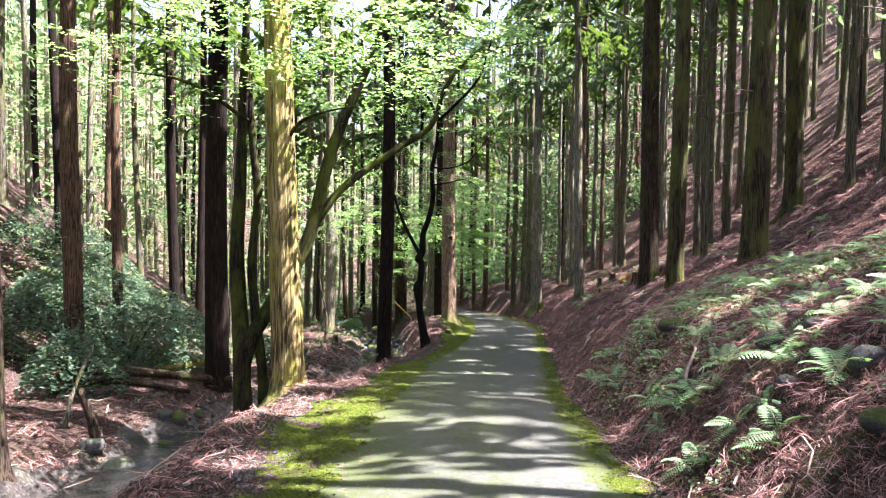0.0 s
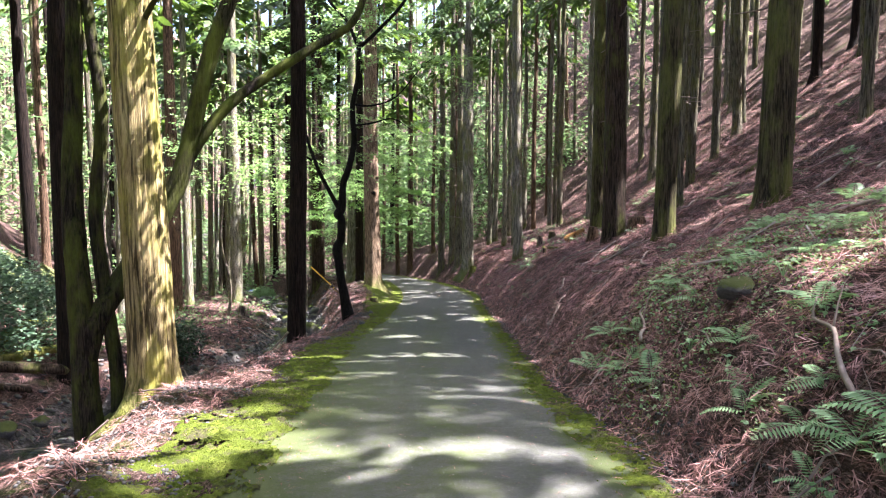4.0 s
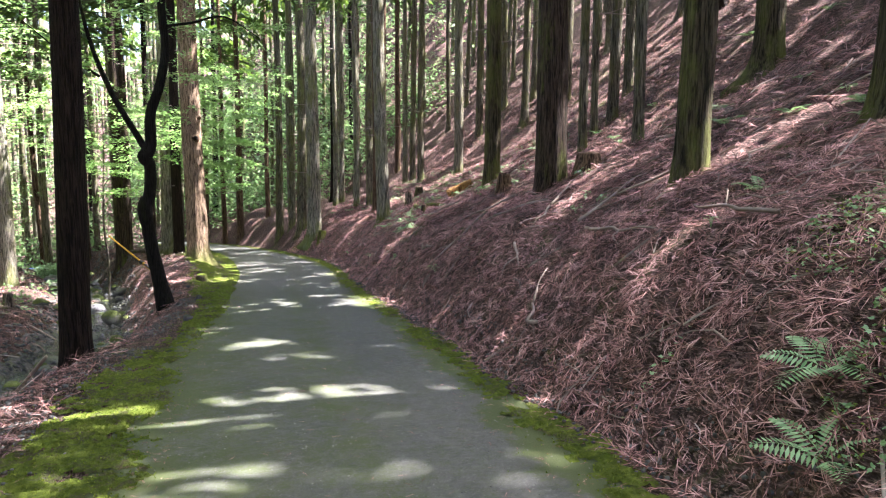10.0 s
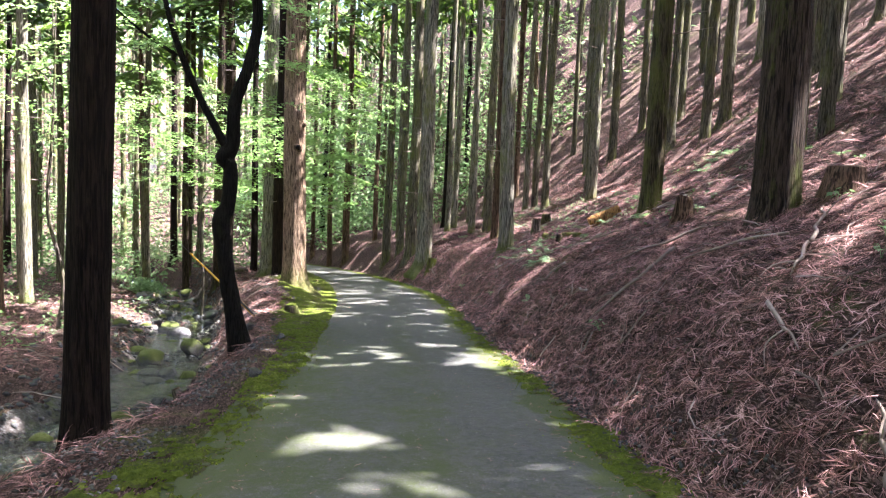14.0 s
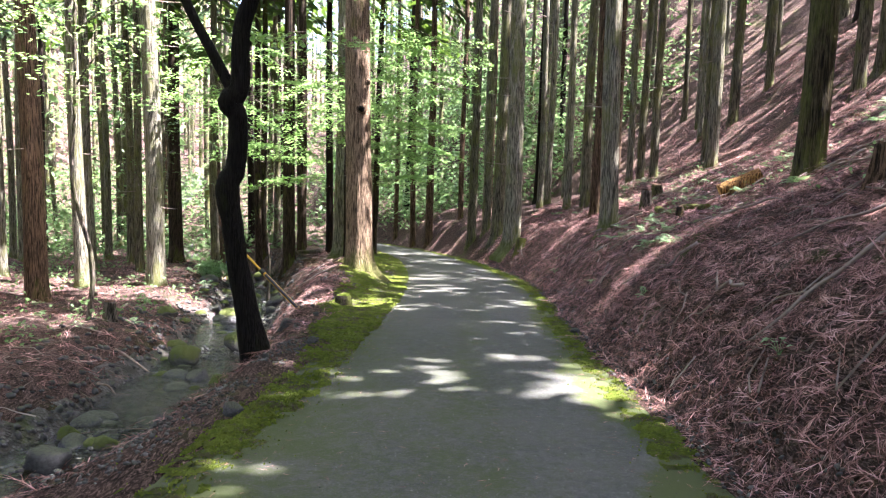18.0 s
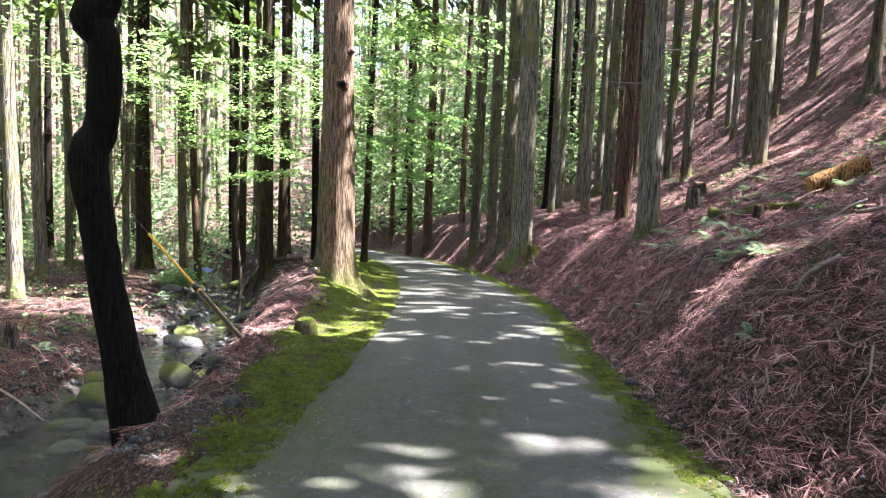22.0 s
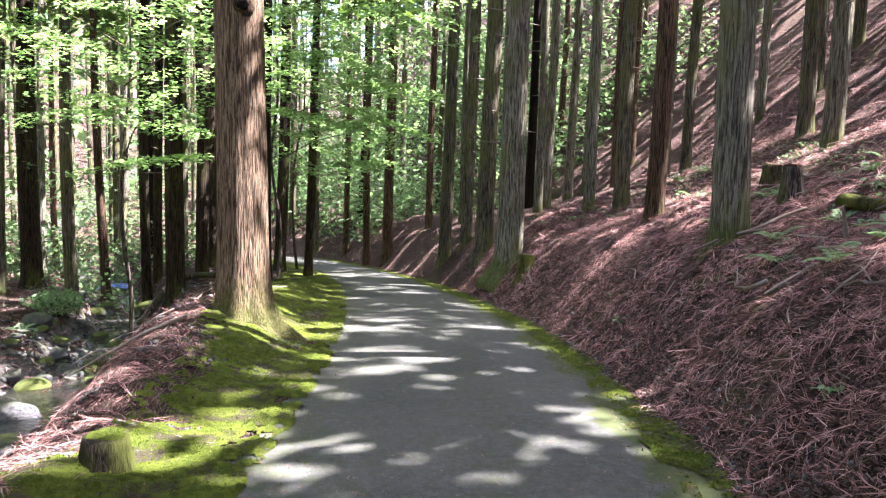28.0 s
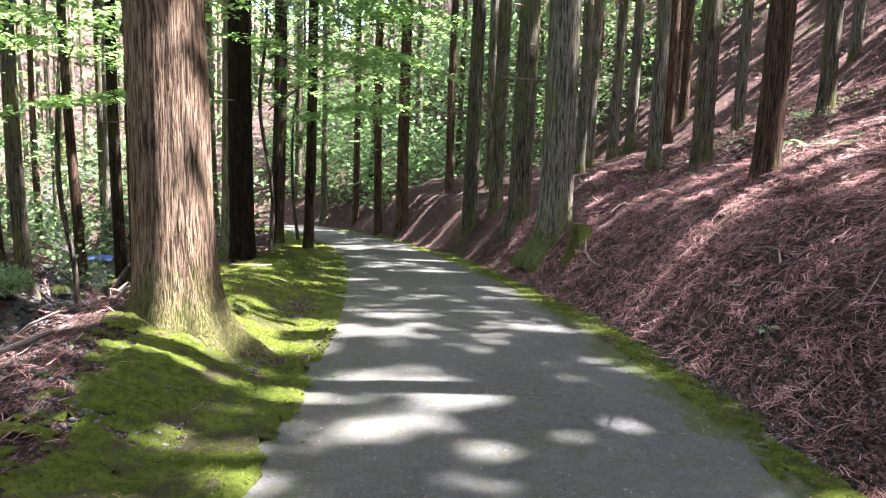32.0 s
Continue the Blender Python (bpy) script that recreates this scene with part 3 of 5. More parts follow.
def crown_mesh(name, base, top, reach, seed, branches=25, sprays=13, material=None, size=.58):
    """A narrow conifer crown: drooping branches, each with many flat sprays."""
    rng = np.random.default_rng(seed)
    hs = base + (top - base) * np.sort(rng.random(branches))
    yaw = rng.random(branches) * 6.283
    length = reach * (1.05 - .85 * (hs - base) / (top - base)) * (.6 + .6 * rng.random(branches))
    t = .18 + .82 * rng.random((branches, sprays)) ** .8
    out = np.stack([np.cos(yaw), np.sin(yaw)], 1)
    side = np.stack([-out[:, 1], out[:, 0]], 1)
    jit = (rng.random((branches, sprays)) - .5) * .55 * length[:, None] * t
    xy = out[:, None] * (t * length[:, None])[..., None] + side[:, None] * jit[..., None]
    z = hs[:, None] + length[:, None] * (.10 * t - .38 * t * t) + .25 * (rng.random((branches, sprays)) - .5)
    p = np.concatenate([xy, z[..., None]], -1).reshape(-1, 3)
    n = len(p)
    ang = np.repeat(yaw, sprays) - 1.5708 + (rng.random(n) - .5) * 1.8
    rot = turns(ang, -.35 + .5 * (rng.random(n) - .5), (rng.random(n) - .5) * 1.2)
    w = size * (.6 + .8 * rng.random(n))
    v, f = scatter(SPRAY_V, SPRAY_F, p, rot, np.stack([w * 1.9, w, w], 1))
    wood = []
    for h, a, l in zip(hs, yaw, length):
        q = np.array([0, .5, 1.0])
        line = np.stack([np.cos(a) * l * q, np.sin(a) * l * q, h + l * (.10 * q - .38 * q * q)], 1)
        wood.append(tube(line, [.03, .02, .006], 3))
    wv, wf = join(wood)
    me = mesh(name, np.concatenate([v, wv]), f.tolist() + [[i + len(v) for i in q] for q in wf], [material or M_NEEDLE, M_LOG], False)
    me.polygons.foreach_set("material_index", [0] * len(f) + [1] * len(wf))
    return me


# Extra thick crown, unseen overhead, added to block sun from road and ravine.
DENSE = crown_mesh("crown", 10.2, 21.5, 2.6, 34, 70, 40, size=.42)
THIN = [crown_mesh("crown", 9.6, 21, 2.1, 36, 24, 12, size=.5), crown_mesh("crown", 10.8, 22, 1.9, 37, 24, 12, size=.5), crown_mesh("crown", 9.0, 20, 2.2, 38, 22, 12, size=.5)]
CROWNS = [crown_mesh("crown", 10.0, 21, 2.2, 31, 34, 22, size=.45), crown_mesh("crown", 11.0, 23, 1.9, 32, 34, 22, size=.45), crown_mesh("crown", 9.4, 20, 2.4, 33, 34, 22, size=.45)]


def stub_meshes():
    rng = np.random.default_rng(40)
    made = []
    for k in range(6):
        l, sag = .3 + .8 * rng.random(), .3 * (rng.random() - .6)
        q = np.array([0, .35, .7, 1.0])
        line = np.stack([l * q, .08 * l * rng.normal(0, 1, 4) * q, l * sag * q + .06 * l * q * q], 1)
        made.append(mesh("dead_branch", *tube(line, [.017, .013, .009, .003], 5), M_STICK))
    return made


STUBS = stub_meshes()


TREE_COUNT = [0]


def cedar(x, y, d, material, label, lean=(0, 0), height=22.0, sides=36, flare=.22, crown=True, group="plantation cedars", stubs=True, dz=0.0, lobes=5, dense=False, spread_by=0.0):
    """One tall cedar: trunk, dead branch stubs and crown."""
    TREE_COUNT[0] += 1
    seed = 100 + TREE_COUNT[0]
    rng = np.random.default_rng(seed)
    z = float(floor_z(x, y)) + dz
    tree = empty("cedar_tree", pose(x, y, z), label, "tree", group)
    piece("trunk", trunk_mesh("trunk", d, height, material, seed, sides, lean, flare, lobes), tree)
    for _ in range(6 if stubs else 0):
        h, a = rng.uniform(2.3, 8.5), rng.random() * 6.283
        r0 = d / 2 * (1 - .033 * h) * .85
        at = Matrix.Translation((lean[0] * h + r0 * math.cos(a), lean[1] * h + r0 * math.sin(a), h)) @ Matrix.Rotation(a, 4, "Z")
        piece("dead_branch", STUBS[int(rng.integers(6))], tree, at=at)
    if crown:
        # Crown width is set by how much shade the ground below should get.
        k = 1.1 + .35 * rng.random() if y < 26 or x < 3 or dense else .78
        k = spread_by or k
        at = Matrix.Translation((lean[0] * 14, lean[1] * 14, 0)) @ Matrix.Rotation(rng.random() * 6.28, 4, "Z") @ Matrix.Diagonal((k, k, height / 22, 1))
        piece("crown", DENSE if dense else CROWNS[seed % 3], tree, at=at)
    return tree


TAKEN = []


def stand(rows, material, label, **more):
    for x, y, d, lx, ly in rows:
        TAKEN.append((x, y))
        cedar(x, y, d, material, label, (lx, ly), **more)


# bank side, near the road
stand([(5.16, 16.3, .37, 0, 0)], M_GREEN, "stout cedar with green mossy bark on the bank", height=26, dense=True, spread_by=1.0)
stand([(6.2, 14.6, .5, 0, 0)], M_GREEN, "stout cedar with green mossy bark on the bank", height=26, dense=True, spread_by=1.0)
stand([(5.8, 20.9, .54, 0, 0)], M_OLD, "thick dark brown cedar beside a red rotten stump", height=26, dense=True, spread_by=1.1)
stand([(9.3, 19.7, .48, 0, 0)], M_GREEN, "broad mossy cedar with flared roots on the steep bank", height=25, flare=.5)
stand([(7.45, 27.2, .43, 0, 0)], M_GREEN, "olive-brown cedar with golden moss on its bark", height=26, dense=True, spread_by=1.7)
stand([(6.97, 37.2, .33, 0, 0)], M_RED, "orange-brown cedar with peeling stringy bark", height=25)
stand([(6.1, 32.9, .42, -.025, 0)], M_PALE, "grey-brown cedar with pale lichen on the bank", height=26, dense=True, spread_by=1.2)
stand([(5.15, 40.8, .60, 0, 0)], M_PALE, "broad grey cedar with mossy roots at the road edge", height=26, flare=.34)
stand([(5.1, 43.4, .46, 0, 0), (4.45, 46.3, .38, 0, 0), (7.45, 40.1, .33, 0, 0), (4.95, 45.5, .34, 0, 0)], M_CEDAR, "tall straight brown cedar", height=25)
stand([(10.5, 37.6, .36, 0, 0)], M_PALE, "pale cedar leaning a little on the slope", height=25)
stand([(11.3, 39.7, .34, 0, 0), (9.9, 40.6, .28, 0, 0), (13.7, 43.1, .36, 0, 0), (10.4, 43.3, .28, 0, 0)], M_CEDAR, "tall straight cedar on the steep bank", height=25)
# valley side
stand([(-2.85, 13.3, .58, -.02, 0)], M_GOLD, "large cedar with golden mossy bark in the sun", height=26, sides=64, flare=.55, stubs=False)
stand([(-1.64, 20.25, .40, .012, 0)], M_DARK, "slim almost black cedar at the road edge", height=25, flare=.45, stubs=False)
stand([(.24, 34.45, .66, -.005, 0)], M_KNOT, "big orange-barked cedar with knots on a mossy mound", height=27, sides=72, flare=.34, lobes=7, stubs=False)
stand([(-.72, 43.0, .56, .005, 0)], M_PALE, "pale cedar standing behind the orange one", height=26, flare=.6)
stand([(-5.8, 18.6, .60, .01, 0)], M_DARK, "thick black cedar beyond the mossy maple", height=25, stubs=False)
stand([(-9.6, 18.9, .50, 0, 0), (-8.0, 35.5, .56, 0, 0)], M_RED, "reddish cedar on the valley floor", height=25)
stand([(-6.12, 9.8, .34, .003, 0)], M_OLD, "mossy-footed cedar at the brink of the ravine", height=25, flare=.5, stubs=False)
stand([(-6.05, 38.8, .54, 0, 0), (-8.2, 38.7, .40, 0, 0), (-10.2, 44.5, .40, 0, 0), (-8.2, 57.5, .40, .03, 0)], M_PALE, "grey-brown cedar on the valley floor", height=25)
stand([(-8.3, 48.8, .60, .01, 0)], M_OLD, "thick brown cedar at the stream side", height=25, flare=.5)
# These two rows stand in shade, which is put into their dark bark.
stand([(-2.62, 43.2, .46, 0, 0), (-2.45, 45.7, .36, 0, 0), (-4.5, 47.6, .30, 0, 0), (-4.6, 49.4, .30, .01, 0), (-.65, 48.8, .38, .02, 0), (.33, 47.0, .27, .03, 0), (-2.9, 49.5, .4, 0, 0)], M_OLD, "cedar trunk near the stream, bark darkened to look shaded", height=25)
stand([(-.3, 41.2, .42, 0, 0), (-1.5, 47.0, .30, 0, 0)], M_DARK, "cedar beyond the orange one, bark blackened to look shaded", height=25)
# further up the slope and beyond the stream
stand([(9.3, 16.85, 0.22, 0, 0), (9.7, 16.2, 0.27, 0, 0), (7.2, 20.3, 0.19, 0, 0), (8.2, 23.9, 0.20, 0, 0), (8.9, 24.6, 0.17, 0, 0), (9.5, 24.7, 0.26, 0, 0), (11.2, 26.7, 0.26, 0, 0), (14.4, 35.8, 0.42, 0, 0), (13.6, 35.6, 0.34, 0, 0), (15.4, 44.0, 0.31, 0, 0)], M_CEDAR, "slim brown cedar high on the slope", height=24, sides=24)
stand([(9.0, 49.2, 0.31, 0, 0), (7.95, 48.1, 0.31, 0, 0), (7.35, 47.0, 0.27, 0, 0), (7.2, 41.6, 0.27, 0, 0), (10.4, 44.7, 0.26, 0, 0), (14.2, 47.5, 0.24, 0, 0), (13.3, 45.0, 0.26, 0, 0), (9.5, 56.5, 0.32, 0, 0), (10.7, 52.5, 0.36, 0, 0), (5.4, 49.5, 0.29, 0, 0)], M_PALE, "slim greyish cedar on the slope", height=24, sides=24)
stand([(10.5, 49.0, 0.31, 0, 0), (12.0, 51.5, 0.31, 0, 0), (3.0, 52.2, 0.39, 0, 0), (4.45, 51.4, 0.26, 0, 0), (2.2, 53.6, 0.29, 0, 0), (1.4, 57.3, 0.26, 0, 0), (6.2, 54.0, 0.31, 0, 0)], M_RED, "brown cedar near the bend of the road", height=24, sides=24)
stand([(-8.2, 43.9, 0.31, .01, 0), (-9.4, 46.6, 0.32, 0, 0), (-8.3, 46.9, 0.22, .03, 0), (-14.3, 59.1, 0.39, 0, 0), (-8.9, 59.4, 0.34, 0, 0)], M_CEDAR, "brown cedar beyond the stream", height=24, sides=24)
# out of view about the start of the walk, added to shade road and ravine
stand([(4.6, -1.5, .4, 0, 0), (4.9, 2.0, .42, 0, 0), (6.4, 5.2, .36, 0, 0), (-4.6, -2.0, .4, 0, 0), (-6.4, 3.0, .42, 0, 0)], M_CEDAR, "unseen cedar added to shade the start of the walk", height=26, dense=True, spread_by=1.5)


def forest():
    """The plantation further off, at random but never too close; the farthest part is one mass."""
    rng = np.random.default_rng(5)
    spots = list(TAKEN)
    base = []
    for mat, d in ((M_CEDAR, .34), (M_PALE, .30), (M_RED, .32), (M_DARK, .36), (M_CEDAR, .26)):
        k = len(base)
        rows = np.concatenate([[-.5, -.1, .3, .8], np.linspace(2, 21, 9)])
        base.append(trunk_mesh("trunk", d, 21, mat, 700 + k, 14, ((k - 2) * .006, 0), .5, 4, .04, rows))
    words = ("brown", "pale grey", "reddish", "dark", "slim brown")
    near, far = 0, []
    for _ in range(26000):
        x, y = rng.uniform(-62, 55), rng.uniform(-22, 130)
        u, v = x - right_edge(y), left_edge(y) - x
        if u <= 0 and v <= 0:
            continue
        if 3 < y < 50 and 0 < u < (9 if y > 10 else 13):
            continue
        if y < 60 and (0 < u < (6.3 if y < 34 else 4.6) or 0 < v < (9.0 if y < 38 else (6.0 if y < 50 else 2.2))):
            # Trees beside the view at the start are let in to cast shade.
            if not (y < 9 and (u > 2.3 or v > 6) and abs(x) > .68 * y + 1.2):
                continue
        elif y < 12 and 0 < v < 10.5 and x > -.72 * y - 2:
            continue
        close = -19 < x < 19 and y < 62
        gap = GAP if close else (3.0 if y > 46 and -34 < x < 24 else 2.6)
        if any((x - a) ** 2 + (y - b) ** 2 < gap * gap for a, b in spots):
            continue
        spots.append((x, y))
        z = float(floor_z(x, y))
        if not close or near > 255:
            if len(far) < 1100:
                far.append((x, y, z))
            continue
        near += 1
        k = int(rng.integers(5))
        tree = empty("cedar_tree", pose(x, y, z, rng.uniform(-1.5, 1.5), rng.uniform(-1.5, 1.5), rng.uniform(0, 360)), words[k] + " plantation cedar standing among many others", "tree", "plantation cedars")
        piece("trunk", base[k], tree)
        s = rng.uniform(.95, 1.3) if x > 6 else rng.uniform(.8, 1.1)
        # Part of the uphill crowns, overhead and unseen, are thickened to shade the road.
        shade = 5 < x < 26 and y < 38 and near % 9 < 5
        piece("crown", (CROWNS if shade else THIN)[int(rng.integers(3))], tree, at=Matrix.Rotation(rng.random() * 6.28, 4, "Z") @ Matrix.Diagonal((s, s, 1, 1)))
    p = np.array(far)
    n = len(p)
    ang = np.linspace(0, 6.283, 6, endpoint=False)
    ring = np.stack([np.cos(ang), np.sin(ang), 0 * ang], 1)
    tv = np.concatenate([ring * (.19, .19, 1) + (0, 0, -.5), ring * (.14, .14, 1) + (0, 0, 6), ring * (.03, .03, 1) + (0, 0, 20)])
    tf = np.array([[r * 6 + i, r * 6 + (i + 1) % 6, r * 6 + 6 + (i + 1) % 6, r * 6 + 6 + i] for r in (0, 1) for i in range(6)])
    yaw, lean = rng.random(n) * 6.283, rng.normal(0, .012, (n, 2))
    v, f = scatter(tv, tf, p, turns(yaw, lean[:, 0], lean[:, 1]), rng.uniform(.75, 1.2, (n, 1)))
    tagged(piece("far_trunks", mesh("far_trunks", v, f, M_CEDAR)), "distant plantation of straight brown cedar trunks", "forest", kind="stuff")
    k = 44
    low = np.where(rng.random(n) < .35, 3.0, 7.5)[:, None]
    h = low + (20 - low) * rng.random((n, k))
    open_end = ((p[:, 1] > 46) & (np.abs(p[:, 0] + 5) < 30))[:, None] & (np.arange(k) > 34)[None]
    a, r = rng.random((n, k)) * 6.283, 2.3 * (1.1 - (h - low) / (21 - low)) * rng.random((n, k)) ** .6
    q = np.stack([p[:, :1] + r * np.cos(a), p[:, 1:2] + r * np.sin(a), p[:, 2:] + h - .25 * r], -1).reshape(-1, 3)
    q, a = q[~open_end.ravel()], a.ravel()[~open_end.ravel()]
    m = len(q)
    rot = turns(a - 1.57 + rng.normal(0, .5, m), rng.normal(-.3, .3, m), rng.normal(0, .5, m))
    w = rng.uniform(.6, 1.3, m)
    v, f = scatter(SPRAY_V, SPRAY_F, q, rot, np.stack([w * 1.9, w, w], 1))
    tagged(piece("far_crowns", mesh("far_crowns", v, f, M_FAR_HAZED, False)), "distant cedar foliage between the trunks, its green paled for haze", "foliage", kind="stuff")


GAP = 2.45
forest()


def far_foliage():
    """Leafy undergrowth and low boughs that close the view beyond the bend."""
    rng = np.random.default_rng(8)
    hubs = np.stack([rng.uniform(-30, 24, 380), rng.uniform(54, 84, 380), rng.uniform(.3, 9, 380)], 1)
    hubs = hubs[(hubs[:, 0] > -4) | (rng.random(380) < .35)]
    hubs = hubs[(hubs[:, 0] < left_edge(hubs[:, 1]) - 1.5) | (hubs[:, 0] > right_edge(hubs[:, 1]) + 1.2) | (hubs[:, 1] > 62)]
    more = np.stack([rng.uniform(-36, -14, 300), rng.uniform(14, 66, 300), rng.uniform(.4, 8, 300)], 1)
    ahead = np.stack([rng.uniform(-12, 16, 150), rng.uniform(52, 74, 150), rng.uniform(.2, 7, 150)], 1)
    u, v = ahead[:, 0] - right_edge(ahead[:, 1]), left_edge(ahead[:, 1]) - ahead[:, 0]
    ahead = ahead[(u > 1.5 + .3 * ahead[:, 2] * 0) | (v > 1.2)]
    hubs = np.concatenate([hubs, more, ahead])
    n = 46
    c = np.repeat(hubs, n, 0)
    p = c + rng.normal(0, 1, (len(c), 3)) * (.95, .95, .45)
    p[:, 2] += floor_z(p[:, 0], p[:, 1])
    m = len(p)
    rot = turns(rng.random(m) * 6.283, rng.normal(-.1, .4, m), rng.normal(0, .4, m))
    w = rng.uniform(.2, .48, m)
    v, f = scatter(SPRAY_V, SPRAY_F, p, rot, np.stack([w * 1.8, w, w], 1))
    tagged(piece("far_foliage", mesh("far_foliage", v, f, M_FAR_HAZED, False)), "boughs and undergrowth beyond the bend, their green paled for haze", "foliage", kind="stuff")


far_foliage()


# ---- broadleaved trees over the road ----
LEAF_V = np.array([[0, 0, 0], [.30, .18, .04], [.42, .50, 0], [.16, .58, .02], [0, 1, -.08], [-.16, .58, .02], [-.42, .50, 0], [-.30, .18, .04]])
LEAF_F = np.array([[0, 1, 3], [1, 2, 3], [0, 3, 4], [0, 4, 5], [0, 5, 7], [5, 6, 7]])


def leaf_cloud(name, hubs, per, spread, size, seed, material, flat=.5):
    """Layered sprays of small leaves round the given hubs (x, y, z, reach)."""
    rng = np.random.default_rng(seed)
    pts = []
    for hx, hy, hz, reach in hubs:
        n = int(per * reach * reach)
        layers = max(2, int(reach * 2.2))
        a, r = rng.random(n) * 6.283, reach * np.sqrt(rng.random(n))
        lay = rng.integers(0, layers, n)
        tilt = rng.normal(0, .22, (layers, 2))
        x, y = r * np.cos(a), r * np.sin(a)
        # leave gaps between the twigs of a layer
        keep = smooth_noise(x * 2.3 + lay * 7.7 + hx, y * 2.3 + lay * 3.1 + hy, seed % 6) > .46
        z = (lay / layers - .5) * spread * reach + tilt[lay, 0] * x + tilt[lay, 1] * y - .10 * r * r / reach + rng.normal(0, .03, n)
        pts.append(np.stack([hx + x, hy + y, hz + z], 1)[keep])
    p = np.concatenate(pts)
    n = len(p)
    rot = turns(rng.random(n) * 6.283, rng.normal(0, flat, n), rng.normal(0, flat, n))
    v, f = scatter(LEAF_V, LEAF_F, p, rot, size * (.6 + .8 * rng.random((n, 1))))
    return mesh(name, v, f, material, False)


def limbs(tree, lines, material, sides=9):
    """Each limb a part of its own: name, points, radii."""
    for k, (name, pts, radii) in enumerate(lines):
        v, f = bend_tube(pts, radii, 5, sides, .10, k)
        piece(name, mesh(name, v, f, material), tree)


def bent_maple():
    x, y = -.60, 25.05
    z = float(floor_z(x, y))
    tree = empty("maple_tree", pose(x, y, z), "crooked black-trunked maple leaning at the road edge", "tree")
    limbs(tree, [
        ("trunk", [(.06, 0, -.5), (.02, 0, 0), (-.10, 0, .68), (-.20, 0, 1.24), (-.25, 0, 1.67), (-.30, 0, 2.1), (-.20, 0, 2.35), (-.17, 0, 2.9), (-.26, 0, 3.08), (-.14, 0, 3.3), (-.12, 0, 3.9), (.08, 0, 4.5), (.2, .1, 5.2), (.16, .1, 6.1), (.3, .2, 6.9), (.36, .3, 7.9)],
         [.21, .19, .14, .125, .125, .14, .118, .11, .145, .115, .10, .09, .085, .075, .065, .055]),
        ("limb", [(-.22, 0, 3.2), (-.44, .05, 3.6), (-.80, .1, 4.3), (-1.15, .2, 5.3), (-1.4, .3, 6.7)], [.066, .062, .054, .04, .012]),
        ("limb", [(.34, .3, 7.8), (.9, .2, 8.3), (1.7, .1, 9.2), (2.1, 0, 10.4), (2.4, 0, 11.6)], [.06, .05, .045, .03, .01]),
        ("limb", [(.34, .3, 7.8), (0, .5, 8.6), (-.6, .5, 9.3), (-1.0, .4, 10.6)], [.055, .045, .03, .01]),
        ("limb", [(.2, .1, 5.6), (.7, -.2, 5.65), (1.3, -.5, 5.75), (1.9, -.8, 5.35)], [.03, .024, .018, .006]),
        ("limb", [(.17, .1, 6.2), (.7, -.1, 6.15), (1.4, -.3, 6.4), (2.2, -.5, 7.3), (3.0, -.6, 7.7)], [.034, .026, .02, .014, .005]),
        ("limb", [(-1.0, .15, 4.6), (-1.6, .3, 5.0), (-2.3, .4, 5.6)], [.03, .02, .006]),
    ], M_BLACK, 12)
    hubs = [(-1.2, .4, 6.3, 1.5), (1.6, 0, 8.6, 1.8), (2.4, .4, 10.6, 1.9), (-.6, .6, 9.6, 1.9), (-2.2, .6, 5.4, 1.2), (2.8, -.4, 7.5, 1.3), (1.7, -.6, 5.6, .9), (.6, 1.6, 4.8, 1.2), (.2, 2.6, 6.4, 1.4), (-.9, .9, 7.8, 1.4)]
    piece("leaves", leaf_cloud("leaves", hubs, 1000, 1.2, .075, 11, M_MAPLE, .25), tree, "fresh green maple leaves in layers")


